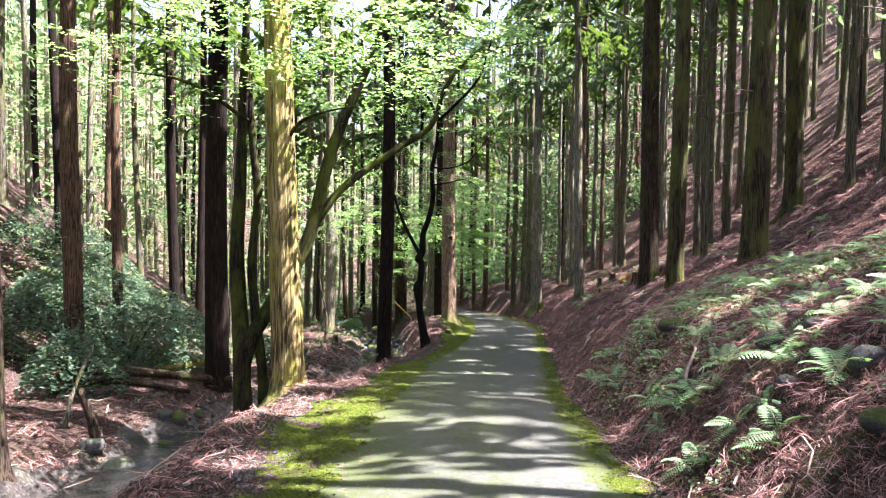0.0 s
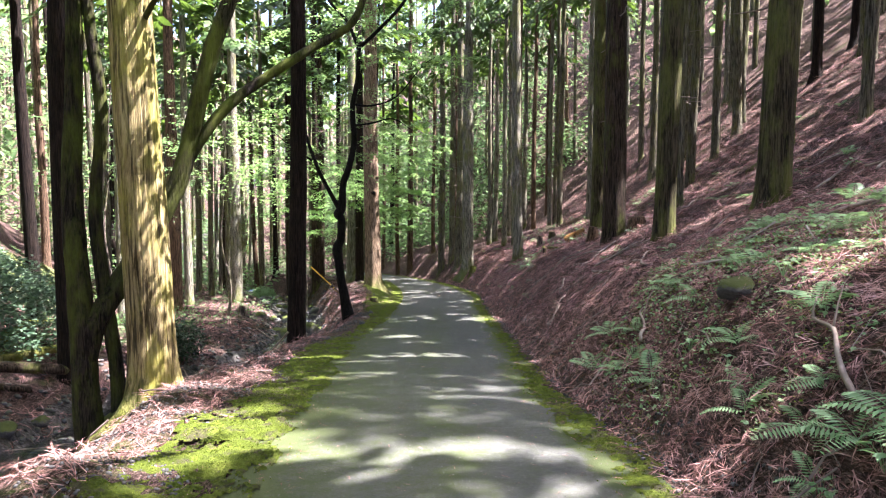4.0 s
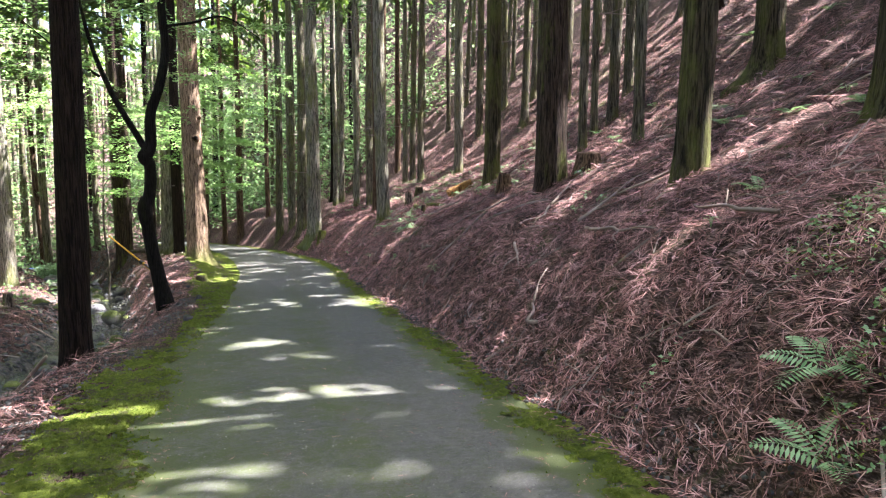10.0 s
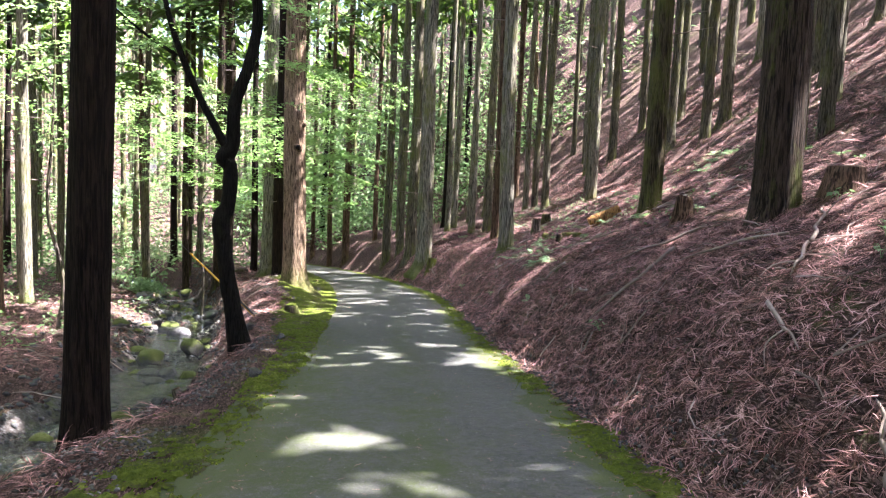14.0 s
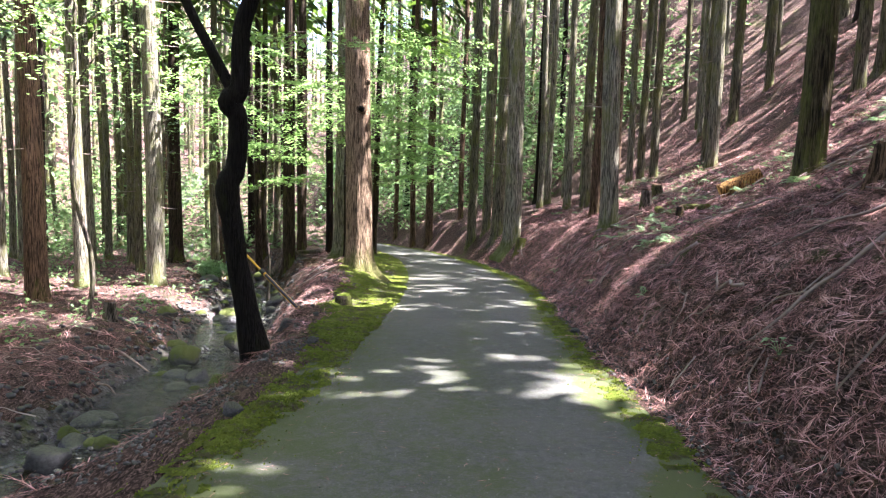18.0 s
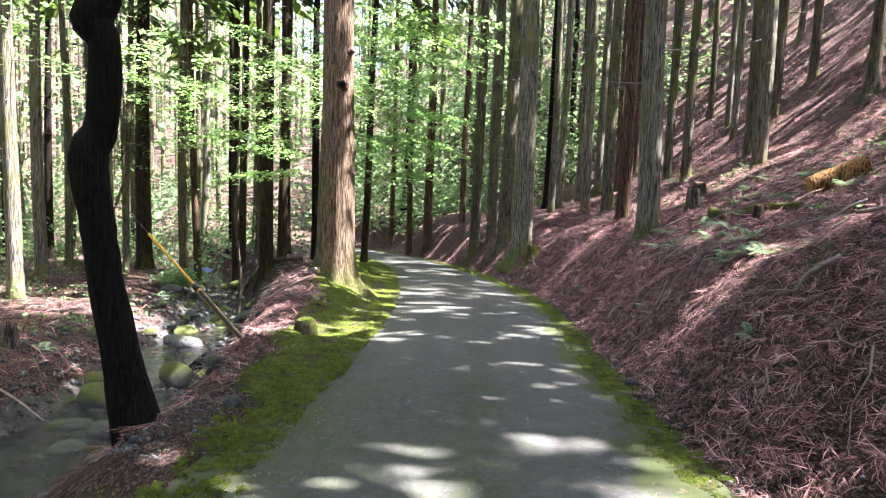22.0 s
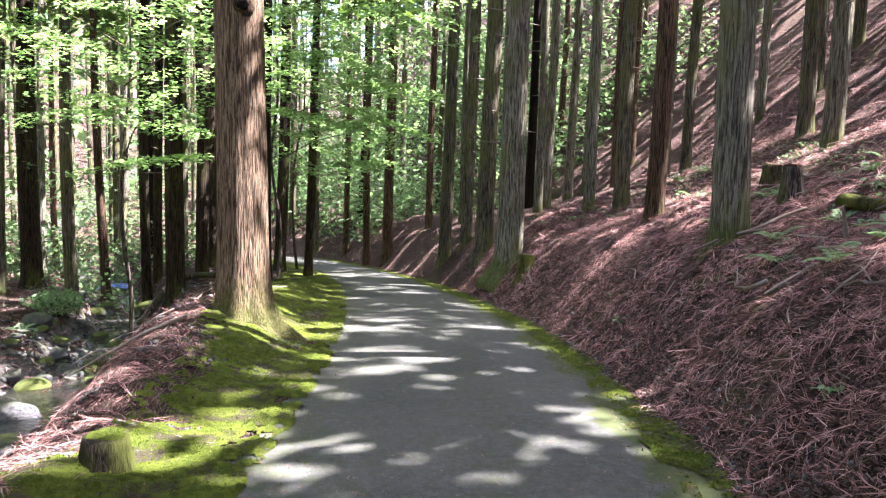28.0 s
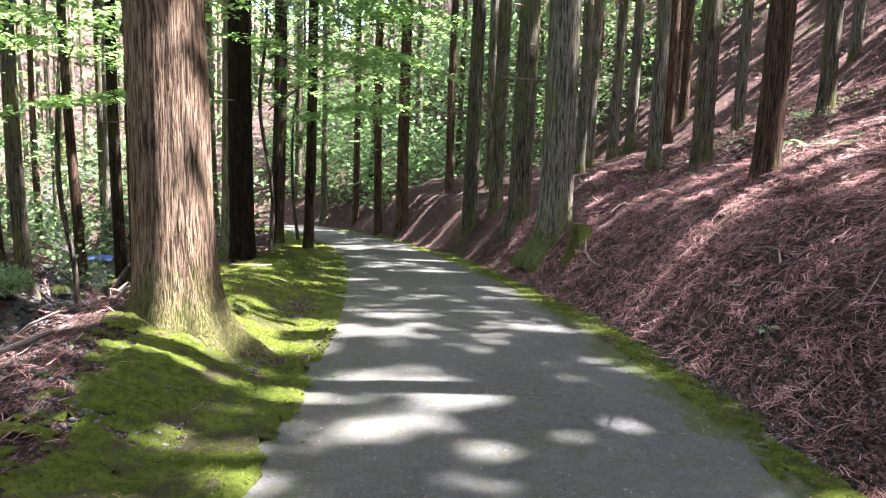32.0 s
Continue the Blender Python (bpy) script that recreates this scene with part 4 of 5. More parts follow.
def mossy_maple():
    x, y = -3.6, 13.4
    z = float(floor_z(x, y))
    tree = empty("maple_tree", pose(x, y, z), "several-stemmed maple with mossy trunks leaning over the road", "tree")
    limbs(tree, [
        ("stem", [(.05, 0, -.7), (.02, 0, 0), (-.06, 0, .5), (-.10, .02, 1.2), (-.16, .1, 2.4), (-.24, .2, 3.6), (-.18, .25, 5.0), (-.1, .25, 7.2), (.1, .2, 10.8)],
         [.34, .25, .19, .165, .15, .13, .11, .08, .02]),
        ("stem", [(-.08, .03, 1.5), (.02, .08, 1.95), (.3, .3, 2.5), (.75, .5, 3.3), (1.05, .6, 4.0), (1.45, .7, 5.6), (2.0, .9, 7.0), (2.6, 1.1, 8.6), (2.9, 1.2, 10.4)],
         [.13, .14, .14, .135, .125, .11, .09, .06, .02]),
        ("limb", [(1.02, .6, 3.95), (1.6, .8, 4.8), (2.6, 1.2, 5.6), (3.3, 1.4, 6.1), (3.6, 1.5, 6.9), (4.2, 1.7, 7.6), (5.2, 1.9, 7.9)], [.085, .075, .065, .055, .045, .03, .012]),
        ("stem", [(.27, .15, -.6), (.25, .15, 0), (.24, .2, 1.2), (.10, .22, 2.4), (.02, .25, 3.4), (.12, .3, 4.6), (.0, .3, 6.0), (-.1, .3, 8.5), (0, .2, 11)], [.15, .12, .095, .09, .085, .08, .07, .05, .02]),
        ("limb", [(.3, .45, 5.0), (.9, -.3, 5.8), (1.4, -.9, 6.0), (2.2, -1.4, 6.1)], [.045, .035, .022, .006]),
        ("limb", [(.0, .3, 6.0), (-.9, -.4, 6.6), (-1.9, -1.0, 6.7)], [.045, .03, .006]),
    ], M_STEM, 12)
    # The last, highest-set hubs are extra leaves added to shade the ravine.
    hubs = [(2.4, -1.2, 7.3, 1.4), (3.4, -.2, 7.6, 1.3), (1.2, -1.4, 7.4, 1.2), (-1.2, -.8, 7.6, 1.5), (3.9, 1.2, 8.6, 1.7), (5.0, 1.8, 8.4, 1.3), (2.6, .9, 9.8, 2.0), (0, .4, 9.5, 2.1), (-2.4, -.8, 7.2, 1.0), (1.6, -2.2, 8.2, 1.6), (.2, -2.6, 8.8, 1.7), (3.2, -2.4, 9.0, 1.5), (-.8, 1.6, 8.6, 1.6)]
    piece("leaves", leaf_cloud("leaves", hubs, 560, 1.1, .09, 12, M_MAPLE, .22), tree, "bright green leaves in flat layers")


def slender_tree(x, y, h, hubs, seed, label, material=None, r=.045, per=1500):
    z = float(floor_z(x, y))
    rng = np.random.default_rng(seed)
    tree = empty("broadleaf_tree", pose(x, y, z), label, "tree")
    line = [(0, 0, -.3)] + [(rng.normal(0, .12), rng.normal(0, .12), q * h) for q in (.15, .35, .55, .75, 1.0)]
    limbs(tree, [("trunk", line, [r * 1.4, r, r * .9, r * .7, r * .5, .01])], M_LOG, 8)
    for k, (hx, hy, hz, reach) in enumerate(hubs):
        start = min(hz - .3, h * .9)
        v, f = bend_tube([(0, 0, start - .5), (hx * .5, hy * .5, start), (hx, hy, hz - .1)], [r * .45, r * .3, .006], 4, 5, .1, k)
        piece("branch", mesh("branch", v, f, M_LOG), tree)
    piece("leaves", leaf_cloud("leaves", hubs, per, 1.3, .105, seed, material or M_MAPLE, .25), tree)


bent_maple()
mossy_maple()
slender_tree(-.3, 44.6, 9, [(.9, -2.8, 5.2, 1.5), (2.2, -2.4, 6.2, 1.6), (.2, -1.8, 6.9, 1.7), (1.9, -3.0, 3.9, 1.2), (2.9, -1.6, 5.0, 1.3), (.8, -1.6, 8.4, 1.8), (3.4, -1.8, 7.6, 1.5), (.4, .4, 4.4, 1.2)], 21, "young maple with layered light green leaves behind the orange cedar")
slender_tree(-.2, 50.5, 10, [(1.2, -.6, 4.6, 1.6), (0, .5, 6.6, 1.9), (2.6, .8, 6.0, 1.7), (1.2, 0, 8.6, 2.0), (-1.6, 0, 5.2, 1.5)], 22, "young maple with light green leaves over the road")
slender_tree(-3.0, 40.6, 8, [(.8, -1.5, 5.0, 1.3), (-.6, -.5, 6.0, 1.5), (1.8, -1.4, 6.4, 1.5), (.6, .6, 7.6, 1.6), (2.7, -2.6, 7.0, 1.3), (-1.8, -1.0, 7.2, 1.3)], 23, "young maple with layered light green leaves by the stream", per=1100)
slender_tree(-5.2, 31.5, 8, [(.6, .2, 5.6, 1.5), (-.8, .4, 6.4, 1.7), (1.6, -.4, 6.6, 1.4), (0, 0, 7.8, 1.8)], 24, "thin broadleaved tree with bright leaves by the stream", per=260)
slender_tree(-8.8, 30.0, 9, [(.8, .4, 5.8, 1.7), (-1.0, 0, 6.6, 1.8), (1.8, .6, 7.2, 1.6)], 25, "thin broadleaved tree on the valley floor", M_UNDER, per=220)
slender_tree(-6.9, 42.5, 10, [(.5, 0, 4.5, 1.5), (1.6, .5, 6.0, 1.7), (-1.2, .4, 6.6, 1.8), (.2, 0, 8.2, 2.0)], 26, "broadleaved tree in light green leaf", M_UNDER, per=200)


# ---- forest floor cover ----
def ground_frames(x, y, yaw, down=0.0):
    """Turns that lay a flat shape (z up, y ahead) on the sloping ground; down pulls its heading downhill."""
    e = .12
    gx = (ground_z(x + e, y) - ground_z(x - e, y)) / (2 * e)
    gy = (ground_z(x, y + e) - ground_z(x, y - e)) / (2 * e)
    n = np.stack([-gx, -gy, np.ones_like(gx)], 1)
    n /= np.linalg.norm(n, axis=1, keepdims=True)
    head = np.stack([np.sin(yaw) - down * gx, np.cos(yaw) - down * gy, 0 * yaw], 1)
    head -= n * (head * n).sum(1, keepdims=True)
    head /= np.linalg.norm(head, axis=1, keepdims=True) + 1e-9
    return np.stack([np.cross(head, n), head, n], -1)


def ribbon(points, width):
    """A thin strip with a raised spine; quads."""
    p = np.asarray(points, float)
    d = np.gradient(p, axis=0)
    d /= np.linalg.norm(d, axis=1, keepdims=True)
    s = np.cross(d, (0, 0, 1))
    s /= np.linalg.norm(s, axis=1, keepdims=True) + 1e-9
    w = np.asarray(width)[:, None]
    v = np.stack([p - s * w, p + s * w + (0, 0, .003)], 1).reshape(-1, 3)
    f = np.array([[2 * i, 2 * i + 1, 2 * i + 3, 2 * i + 2] for i in range(len(p) - 1)])
    return v, f


def litter_spray(seed):
    """A dead cedar frond: a curved stem with drooping side strands."""
    rng = np.random.default_rng(seed)
    q = np.linspace(0, 1, 3)
    curve = rng.normal(0, .5)
    stem = np.stack([curve * q * q, q, .06 + .22 * q * (1 - q) - .06 * q], 1)
    vs, fs, n = [], [], 0
    lines = [(stem, .015 * (1.2 - q))]
    for k in range(6):
        at = .08 + .78 * k / 6
        s = 1 if k % 2 else -1
        b = np.array([np.interp(at, q, stem[:, i]) for i in range(3)])
        l, t = (.6 - .22 * at) * rng.uniform(.7, 1.3), np.linspace(0, 1, 3)
        side = np.stack([b[0] + s * l * t * (.5 - .15 * t), b[1] + l * t * (1.1 - .2 * t), b[2] + .08 * rng.random() * t - .1 * t * t], 1)
        lines.append((side, .014 * (1.15 - t)))
    for p, w in lines:
        v, f = ribbon(p, w)
        vs.append(v)
        fs.append(f + n)
        n += len(v)
    return np.concatenate(vs), np.concatenate(fs)


def lay(name, shapes, x, y, size, seed, material, label, category, down=0.0, lift=0.0, tilt=.25):
    """Scatters shapes over the ground as one mass."""
    rng = np.random.default_rng(seed)
    vs, fs, n = [], [], 0
    which = rng.integers(0, len(shapes), len(x))
    for k, (bv, bf) in enumerate(shapes):
        m = which == k
        c = int(m.sum())
        if not c:
            continue
        px, py = x[m], y[m]
        frames = ground_frames(px, py, rng.random(c) * 6.283, down)
        frames = frames @ turns(0 * px, rng.normal(0, tilt, c), rng.normal(0, tilt, c))
        p = np.stack([px, py, floor_z(px, py) + lift], 1)
        v, f = scatter(bv, bf, p, frames, size[m][:, None])
        vs.append(v)
        fs.append(f + n)
        n += len(v)
    tagged(piece(name, mesh(name, np.concatenate(vs), np.concatenate(fs), material, category in ("gravel", "pebbles"))), label, category, kind="stuff")


def spread(n, ylo, yhi, near, far, side, seed, power=1.0, clump=0.0):
    """Random places along the road, near to far metres off its edge; side 1 is the bank."""
    rng = np.random.default_rng(seed)
    y = rng.uniform(ylo, yhi, n)
    o = near + (far - near) * rng.random(n) ** power
    x = right_edge(y) + o if side > 0 else left_edge(y) - o
    if clump:
        keep = smooth_noise(x * 1.1, y * 1.1, seed % 6) > clump
        x, y = x[keep], y[keep]
    return x, y


rng0 = np.random.default_rng(3)
SPRAYS = [litter_spray(s) for s in range(5)]
x, y = spread(56000, 1.5, 43, .12, 3.0, 1, 61, 1.0)
lay("cedar_litter", SPRAYS, x, y, rng0.uniform(.09, .26, len(x)), 62, M_LITTER, "pinkish brown dead cedar sprays covering the bank", "leaf litter", down=.75, tilt=.26)
x, y = spread(27000, 4, 45, 3.0, 7.5, 1, 161, 1.0)
lay("cedar_litter", SPRAYS, x, y, rng0.uniform(.12, .34, len(x)), 162, M_LITTER, "reddish brown dead cedar sprays on the slope", "leaf litter", down=.75, tilt=.26)
x, y = spread(9000, 4, 50, 7.5, 14, 1, 63)
lay("cedar_litter", SPRAYS, x, y, rng0.uniform(.2, .5, len(x)), 64, M_LITTER, "dead cedar sprays high on the slope", "leaf litter", down=.75, tilt=.26)
x, y = spread(19000, 4, 46, .7, 3.2, -1, 65)
keep = ((left_edge(y) - x) > moss_width(y) - .1) & (vale(x, y) < 1.25)
x, y = x[keep], y[keep]
lay("cedar_litter", SPRAYS, x, y, rng0.uniform(.09, .28, len(x)), 66, M_LITTER, "pinkish dead cedar sprays on the stream bank", "leaf litter", down=.8)
x, y = spread(10000, 10, 54, 4.6, 14, -1, 67, 1.0, .25)
lay("cedar_litter", SPRAYS, x, y, rng0.uniform(.2, .5, len(x)), 68, M_LITTER, "dead cedar sprays on the far side of the stream", "leaf litter", down=.6)


def twig(seed):
    rng = np.random.default_rng(seed)
    q = np.linspace(0, 1, 5)
    line = np.stack([.12 * rng.normal(0, 1, 5), q - .5, .015 + .06 * rng.random(5)], 1)
    v, f = tube(line, .011 * (1.15 - q), 4)
    return v, np.array([g for g in f if len(g) == 4])


TWIGS = [twig(s) for s in range(5)]
x, y = np.concatenate([np.stack(spread(900, 2, 44, .3, 7, 1, 71)), np.stack(spread(700, 6, 50, 1.4, 11, -1, 72))], 1)
lay("fallen_twigs", TWIGS, x, y, rng0.uniform(.25, .9, len(x)), 73, M_STICK, "thin grey dead twigs scattered over the litter", "twigs", lift=.02, tilt=.12)


def fallen_branches():
    rng = np.random.default_rng(75)
    shapes = []
    for k in range(6):
        l = rng.uniform(.7, 1.5)
        q = np.linspace(-.5, .5, 6)
        line = np.stack([rng.normal(0, .05, 6), l * q, .03 + .05 * rng.random(6)], 1)
        main = bend_tube(line, [.02, .018, .014, .006], 3, 6, .2, k)
        side = bend_tube([line[3], line[3] + (.15, .18, .06), line[3] + (.24, .42, .03)], [.009, .006, .002], 3, 4, .1, k)
        shapes.append(mesh("fallen_branch", *join([main, side]), M_STICK))
    x, y = spread(48, 6, 42, .6, 5.5, 1, 76)
    a, b = spread(26, 10, 42, 1.4, 8, -1, 77)
    x, y = np.concatenate([x, a]), np.concatenate([y, b])
    turn = ground_frames(x, y, rng.random(len(x)) * 6.283, .4)
    for k in range(len(x)):
        m = Matrix(turn[k].tolist()).to_4x4()
        m.translation = (x[k], y[k], float(floor_z(x[k], y[k])) + .02)
        ob = piece("fallen_branch", shapes[k % 6], at=m)
        tagged(ob, "bare grey fallen branch lying on the needle litter", "branch", "fallen branches")


fallen_branches()

# needles and crumbs on the tarmac and the moss
y = rng0.uniform(2, 42, 4200)
q = rng0.random(len(y))
q = np.where(rng0.random(len(y)) < .6, np.where(q < .5, q * .3, 1 - (1 - q) * .3), q)
x = left_edge(y) + (right_edge(y) - left_edge(y)) * q
p = np.stack([x, y, road_z(y) + .035 * (1 - (2 * q - 1) ** 2) + .012], 1)
n = len(p)
v, f = scatter(*SPRAYS[0], p, turns(rng0.random(n) * 6.283, 0 * y, 0 * y), rng0.uniform(.015, .07, (n, 1)) * (1, 1, .12))
tagged(piece("road_litter", mesh("road_litter", v, f, M_LITTER, False)), "scattered dead needles on the tarmac", "leaf litter", kind="stuff")
x, y = spread(900, 4, 44, .25, 2.4, -1, 69)
keep = (left_edge(y) - x) < moss_width(y)
x, y = x[keep], y[keep]
lay("moss_litter", SPRAYS, x, y, rng0.uniform(.04, .12, len(x)), 70, M_LITTER, "dead needles fallen on the moss", "leaf litter", lift=.03)

y = rng0.uniform(2, 40, 9000)
q = rng0.random(len(y))
x = left_edge(y) + (right_edge(y) - left_edge(y)) * q
p = np.stack([x, y, road_z(y) + .035 * (1 - (2 * q - 1) ** 2) + .004], 1)
GRIT_V, GRIT_F = np.array([[1, 0, 0], [0, 1, 0], [-1, 0, 0], [0, -1, 0], [.2, .1, .7]]), np.array([[0, 1, 4], [1, 2, 4], [2, 3, 4], [3, 0, 4]])
v, f = scatter(GRIT_V, GRIT_F, p, turns(rng0.random(len(y)) * 6.283, 0 * y, 0 * y), rng0.uniform(.003, .009, (len(y), 1)))
tagged(piece("road_grit", mesh("road_grit", v, f, M_GRIT, False)), "pale loose grit lying on the tarmac", "grit", kind="stuff")

# moss tufts on the verges
TUFT_V = np.array([[-.5, 0, 0], [.5, 0, 0], [.1, .1, 1], [-.3, .4, 0], [.3, -.4, 0], [-.2, -.1, .8]])
TUFT_F = np.array([[0, 1, 2], [3, 4, 5]])


def tufts(grid, count, seed):
    rng = np.random.default_rng(seed)
    gx, gy, gz, growth = grid
    i, j = rng.integers(1, gx.shape[0] - 1, count), rng.integers(1, gx.shape[1] - 1, count)
    i, j = i[growth[i, j] > 0], j[growth[i, j] > 0]
    count = len(i)
    stray = rng.random(count) < .18
    p = np.stack([gx[i, j], gy[i, j], gz[i, j] - .004], 1) + rng.uniform(-.03, .03, (count, 3)) * (1, 1, 0)
    p[stray, 0] += rng.normal(0, .22, int(stray.sum()))
    road = (p[:, 0] > left_edge(p[:, 1])) & (p[:, 0] < right_edge(p[:, 1]))
    p[:, 2] = np.where(stray, np.where(road, road_z(p[:, 1]) + .016, floor_z(p[:, 0], p[:, 1])), p[:, 2])
    rot = turns(rng.random(count) * 6.283, rng.normal(0, .3, count), rng.normal(0, .3, count))
    v, f = scatter(TUFT_V, TUFT_F, p, rot, np.stack([rng.uniform(.010, .024, count)] * 2 + [rng.uniform(.008, .022, count)], 1))
    tagged(piece("moss_tufts", mesh("moss_tufts", v, f, M_TUFT, False)), "small upright tufts of green moss", "moss", kind="stuff")


tufts(left_moss, 34000, 81)
tufts(right_moss, 14000, 82)

# gravel along the valley side of the road and in the stream
def pebble():
    bm = bmesh.new()
    bmesh.ops.create_icosphere(bm, subdivisions=1, radius=1)
    v = np.array([tuple(p.co) for p in bm.verts]) * (1, .8, .55)
    f = np.array([[p.index for p in q.verts] for q in bm.faces])
    bm.free()
    return v + np.random.default_rng(9).normal(0, .07, v.shape), f


PEBBLE = pebble()
x, y = spread(15000, 5, 42, .35, 2.2, -1, 83, 1.0, .42)
lay("gravel", [PEBBLE], x, y, rng0.uniform(.007, .026, len(x)), 84, M_GRAVEL, "loose grey gravel beside the moss", "gravel", lift=.006)
x, y = spread(3500, 4, 42, .05, .5, 1, 85)
lay("gravel", [PEBBLE], x, y, rng0.uniform(.006, .022, len(x)), 86, M_GRAVEL, "loose grit at the foot of the bank", "gravel", lift=.02)
sy = rng0.uniform(15, 50, 6000)
sx = stream_middle(sy) + rng0.normal(0, .85, len(sy))
lay("stream_pebbles", [PEBBLE], sx, sy, rng0.uniform(.015, .075, len(sx)), 87, M_STONE, "wet grey pebbles in the stream bed", "pebbles", lift=.03)


# ---- rocks ----
def rock_mesh(seed, material):
    bm = bmesh.new()
    bmesh.ops.create_icosphere(bm, subdivisions=3, radius=1)
    rng = np.random.default_rng(seed)
    cuts = [Vector(c).normalized() for c in rng.normal(0, 1, (7, 3))]
    for v in bm.verts:
        co = v.co.copy()
        for c in cuts:
            d = co.dot(c) - .68
            if d > 0:
                co -= c * d * .85
        co *= 1 + .12 * noise.noise(co * 2.2 + Vector((seed, 0, 0)))
        v.co = co
    me = bpy.data.meshes.new("rock")
    bm.to_mesh(me)
    bm.free()
    me.materials.append(material)
    me.polygons.foreach_set("use_smooth", [True] * len(me.polygons))
    return me


GREY_ROCKS = [rock_mesh(s, M_STONE) for s in range(4)]
MOSS_ROCKS = [rock_mesh(s + 20, M_MOSSY_STONE) for s in range(4)]


def rock(x, y, w, h, k, mossy, label, group="stream stones", sink=.35):
    m = pose(x, y, float(floor_z(x, y)) + h * (.5 - sink), 0, 0, k * 67) @ Matrix.Diagonal((w / 2, w / 2 * (.75 + .07 * (k % 4)), h / 2, 1))
    ob = piece("rock", (MOSS_ROCKS if mossy else GREY_ROCKS)[k % 4], at=m)
    return tagged(ob, label, "rock", group)


def stream_rocks():
    rng = np.random.default_rng(90)
    for k in range(150):
        y = rng.uniform(12, 50)
        x = float(stream_middle(y)) + float(np.clip(rng.normal(0, .8), -1.2, 1.0))
        w = rng.uniform(.16, .5) if k % 5 else rng.uniform(.45, .75)
        mossy = rng.random() < (.35 if y < 30 else .6)
        rock(x, y, w, w * rng.uniform(.5, .8), k, mossy, "mossy boulder beside the stream" if mossy else "wet grey stone in the stream", sink=.25)


stream_rocks()
rock(2.85, 4.9, .32, .24, 1, False, "dark grey rock set in the bank", "bank rocks")
rock(2.6, 5.5, .17, .14, 2, False, "pale grey stone on the bank", "bank rocks", .2)
rock(2.55, 4.2, .26, .17, 3, True, "flat mossy stone low on the bank", "bank rocks")
rock(3.1, 9.9, .42, .26, 0, True, "mossy lump over a hollow in the bank", "bank rocks", .2)
rock(3.05, 6.0, .2, .13, 2, False, "pale grey stone on the bank", "bank rocks", .25)
rock(3.5, 7.4, .26, .15, 6, False, "flat grey stone on the bank", "bank rocks", .25)
rock(3.75, 7.7, .2, .12, 7, False, "flat grey stone on the bank", "bank rocks", .25)
rock(3.3, 6.9, .14, .1, 1, False, "small grey stone on the bank", "bank rocks", .25)
rock(2.4, 6.9, .2, .16, 5, True, "mossy stone low on the bank", "bank rocks", .3)
rock(2.95, 6.6, .3, .22, 4, False, "grey rock in the bank", "bank rocks")
rock(-.2, 21.9, .2, .14, 5, False, "grey stone at the edge of the moss", "verge stones", .2)
rock(.05, 25.4, .16, .12, 6, False, "grey stone at the edge of the moss", "verge stones", .2)
rock(3.72, 26.4, .15, .1, 7, False, "bluish stone at the foot of the bank", "verge stones", .2)
rock(-.55, 27.6, .3, .2, 1, False, "grey stone on the stream bank", "verge stones", .3)


# ---- ferns and small plants ----
def frond_mesh(seed):
    rng = np.random.default_rng(seed)
    q = np.linspace(0, 1, 15)
    arch = np.stack([.08 * rng.normal() * q * q, q, .75 * q * (1 - .85 * q)], 1)
    vs, fs, n = [], [], 0
    v, f = ribbon(arch, .012 * (1.1 - q))
    vs.append(v)
    fs += f.tolist()
    n += len(v)
    for k in range(2, 15):
        l = .30 * math.sin(math.pi * min(1, .18 + .82 * k / 15)) ** .8 + .015
        for s in (-1, 1):
            b = arch[k]
            tip = b + np.array([s * l, .32 * l, -.18 * l - .02 * rng.random()])
            mid = b + (tip - b) * .45
            w = np.array([0, .032, 0])
            vs.append(np.array([b, mid - w, tip, mid + w + (0, 0, .01)]))
            fs.append([n, n + 1, n + 2, n + 3] if s > 0 else [n, n + 3, n + 2, n + 1])
            n += 4
    return mesh("frond", np.concatenate(vs), fs, M_FERN, False)


FRONDS = [frond_mesh(s) for s in (1, 2, 3)]


def fern(x, y, size, count, seed, label="green fern with arching fronds growing from the bank"):
    rng = np.random.default_rng(seed)
    plant = empty("fern", pose(x, y, float(floor_z(x, y)) - .01), label, "fern", "ferns on the forest floor")
    gx = float(ground_z(x + .2, y) - ground_z(x - .2, y)) / .4
    for k in range(count):
        a = 360 * k / count + rng.uniform(-25, 25)
        out = math.sin(radians(a)) * gx
        m = pose(0, 0, 0, 12 - 22 * out + rng.uniform(-12, 12), rng.uniform(-12, 12), a) @ Matrix.Scale(size * rng.uniform(.75, 1.2), 4)
        piece("frond", FRONDS[int(rng.integers(3))], plant, at=m)


FERN_SPOTS = [(6.0, 30.2), (5.7, 29.3), (5.9, 29.1), (5.6, 28.0), (5.2, 27.6), (5.2, 27.2), (5.3, 27.0), (5.7, 31.2), (5.6, 30.2), (5.2, 26.3), (5.3, 26.2), (9.1, 34.3), (8.9, 33.2), (10.4, 34.9), (6.6, 33.9), (7.5, 34.4), (5.9, 27.7), (4.3, 25.3), (5.1, 27.5)]


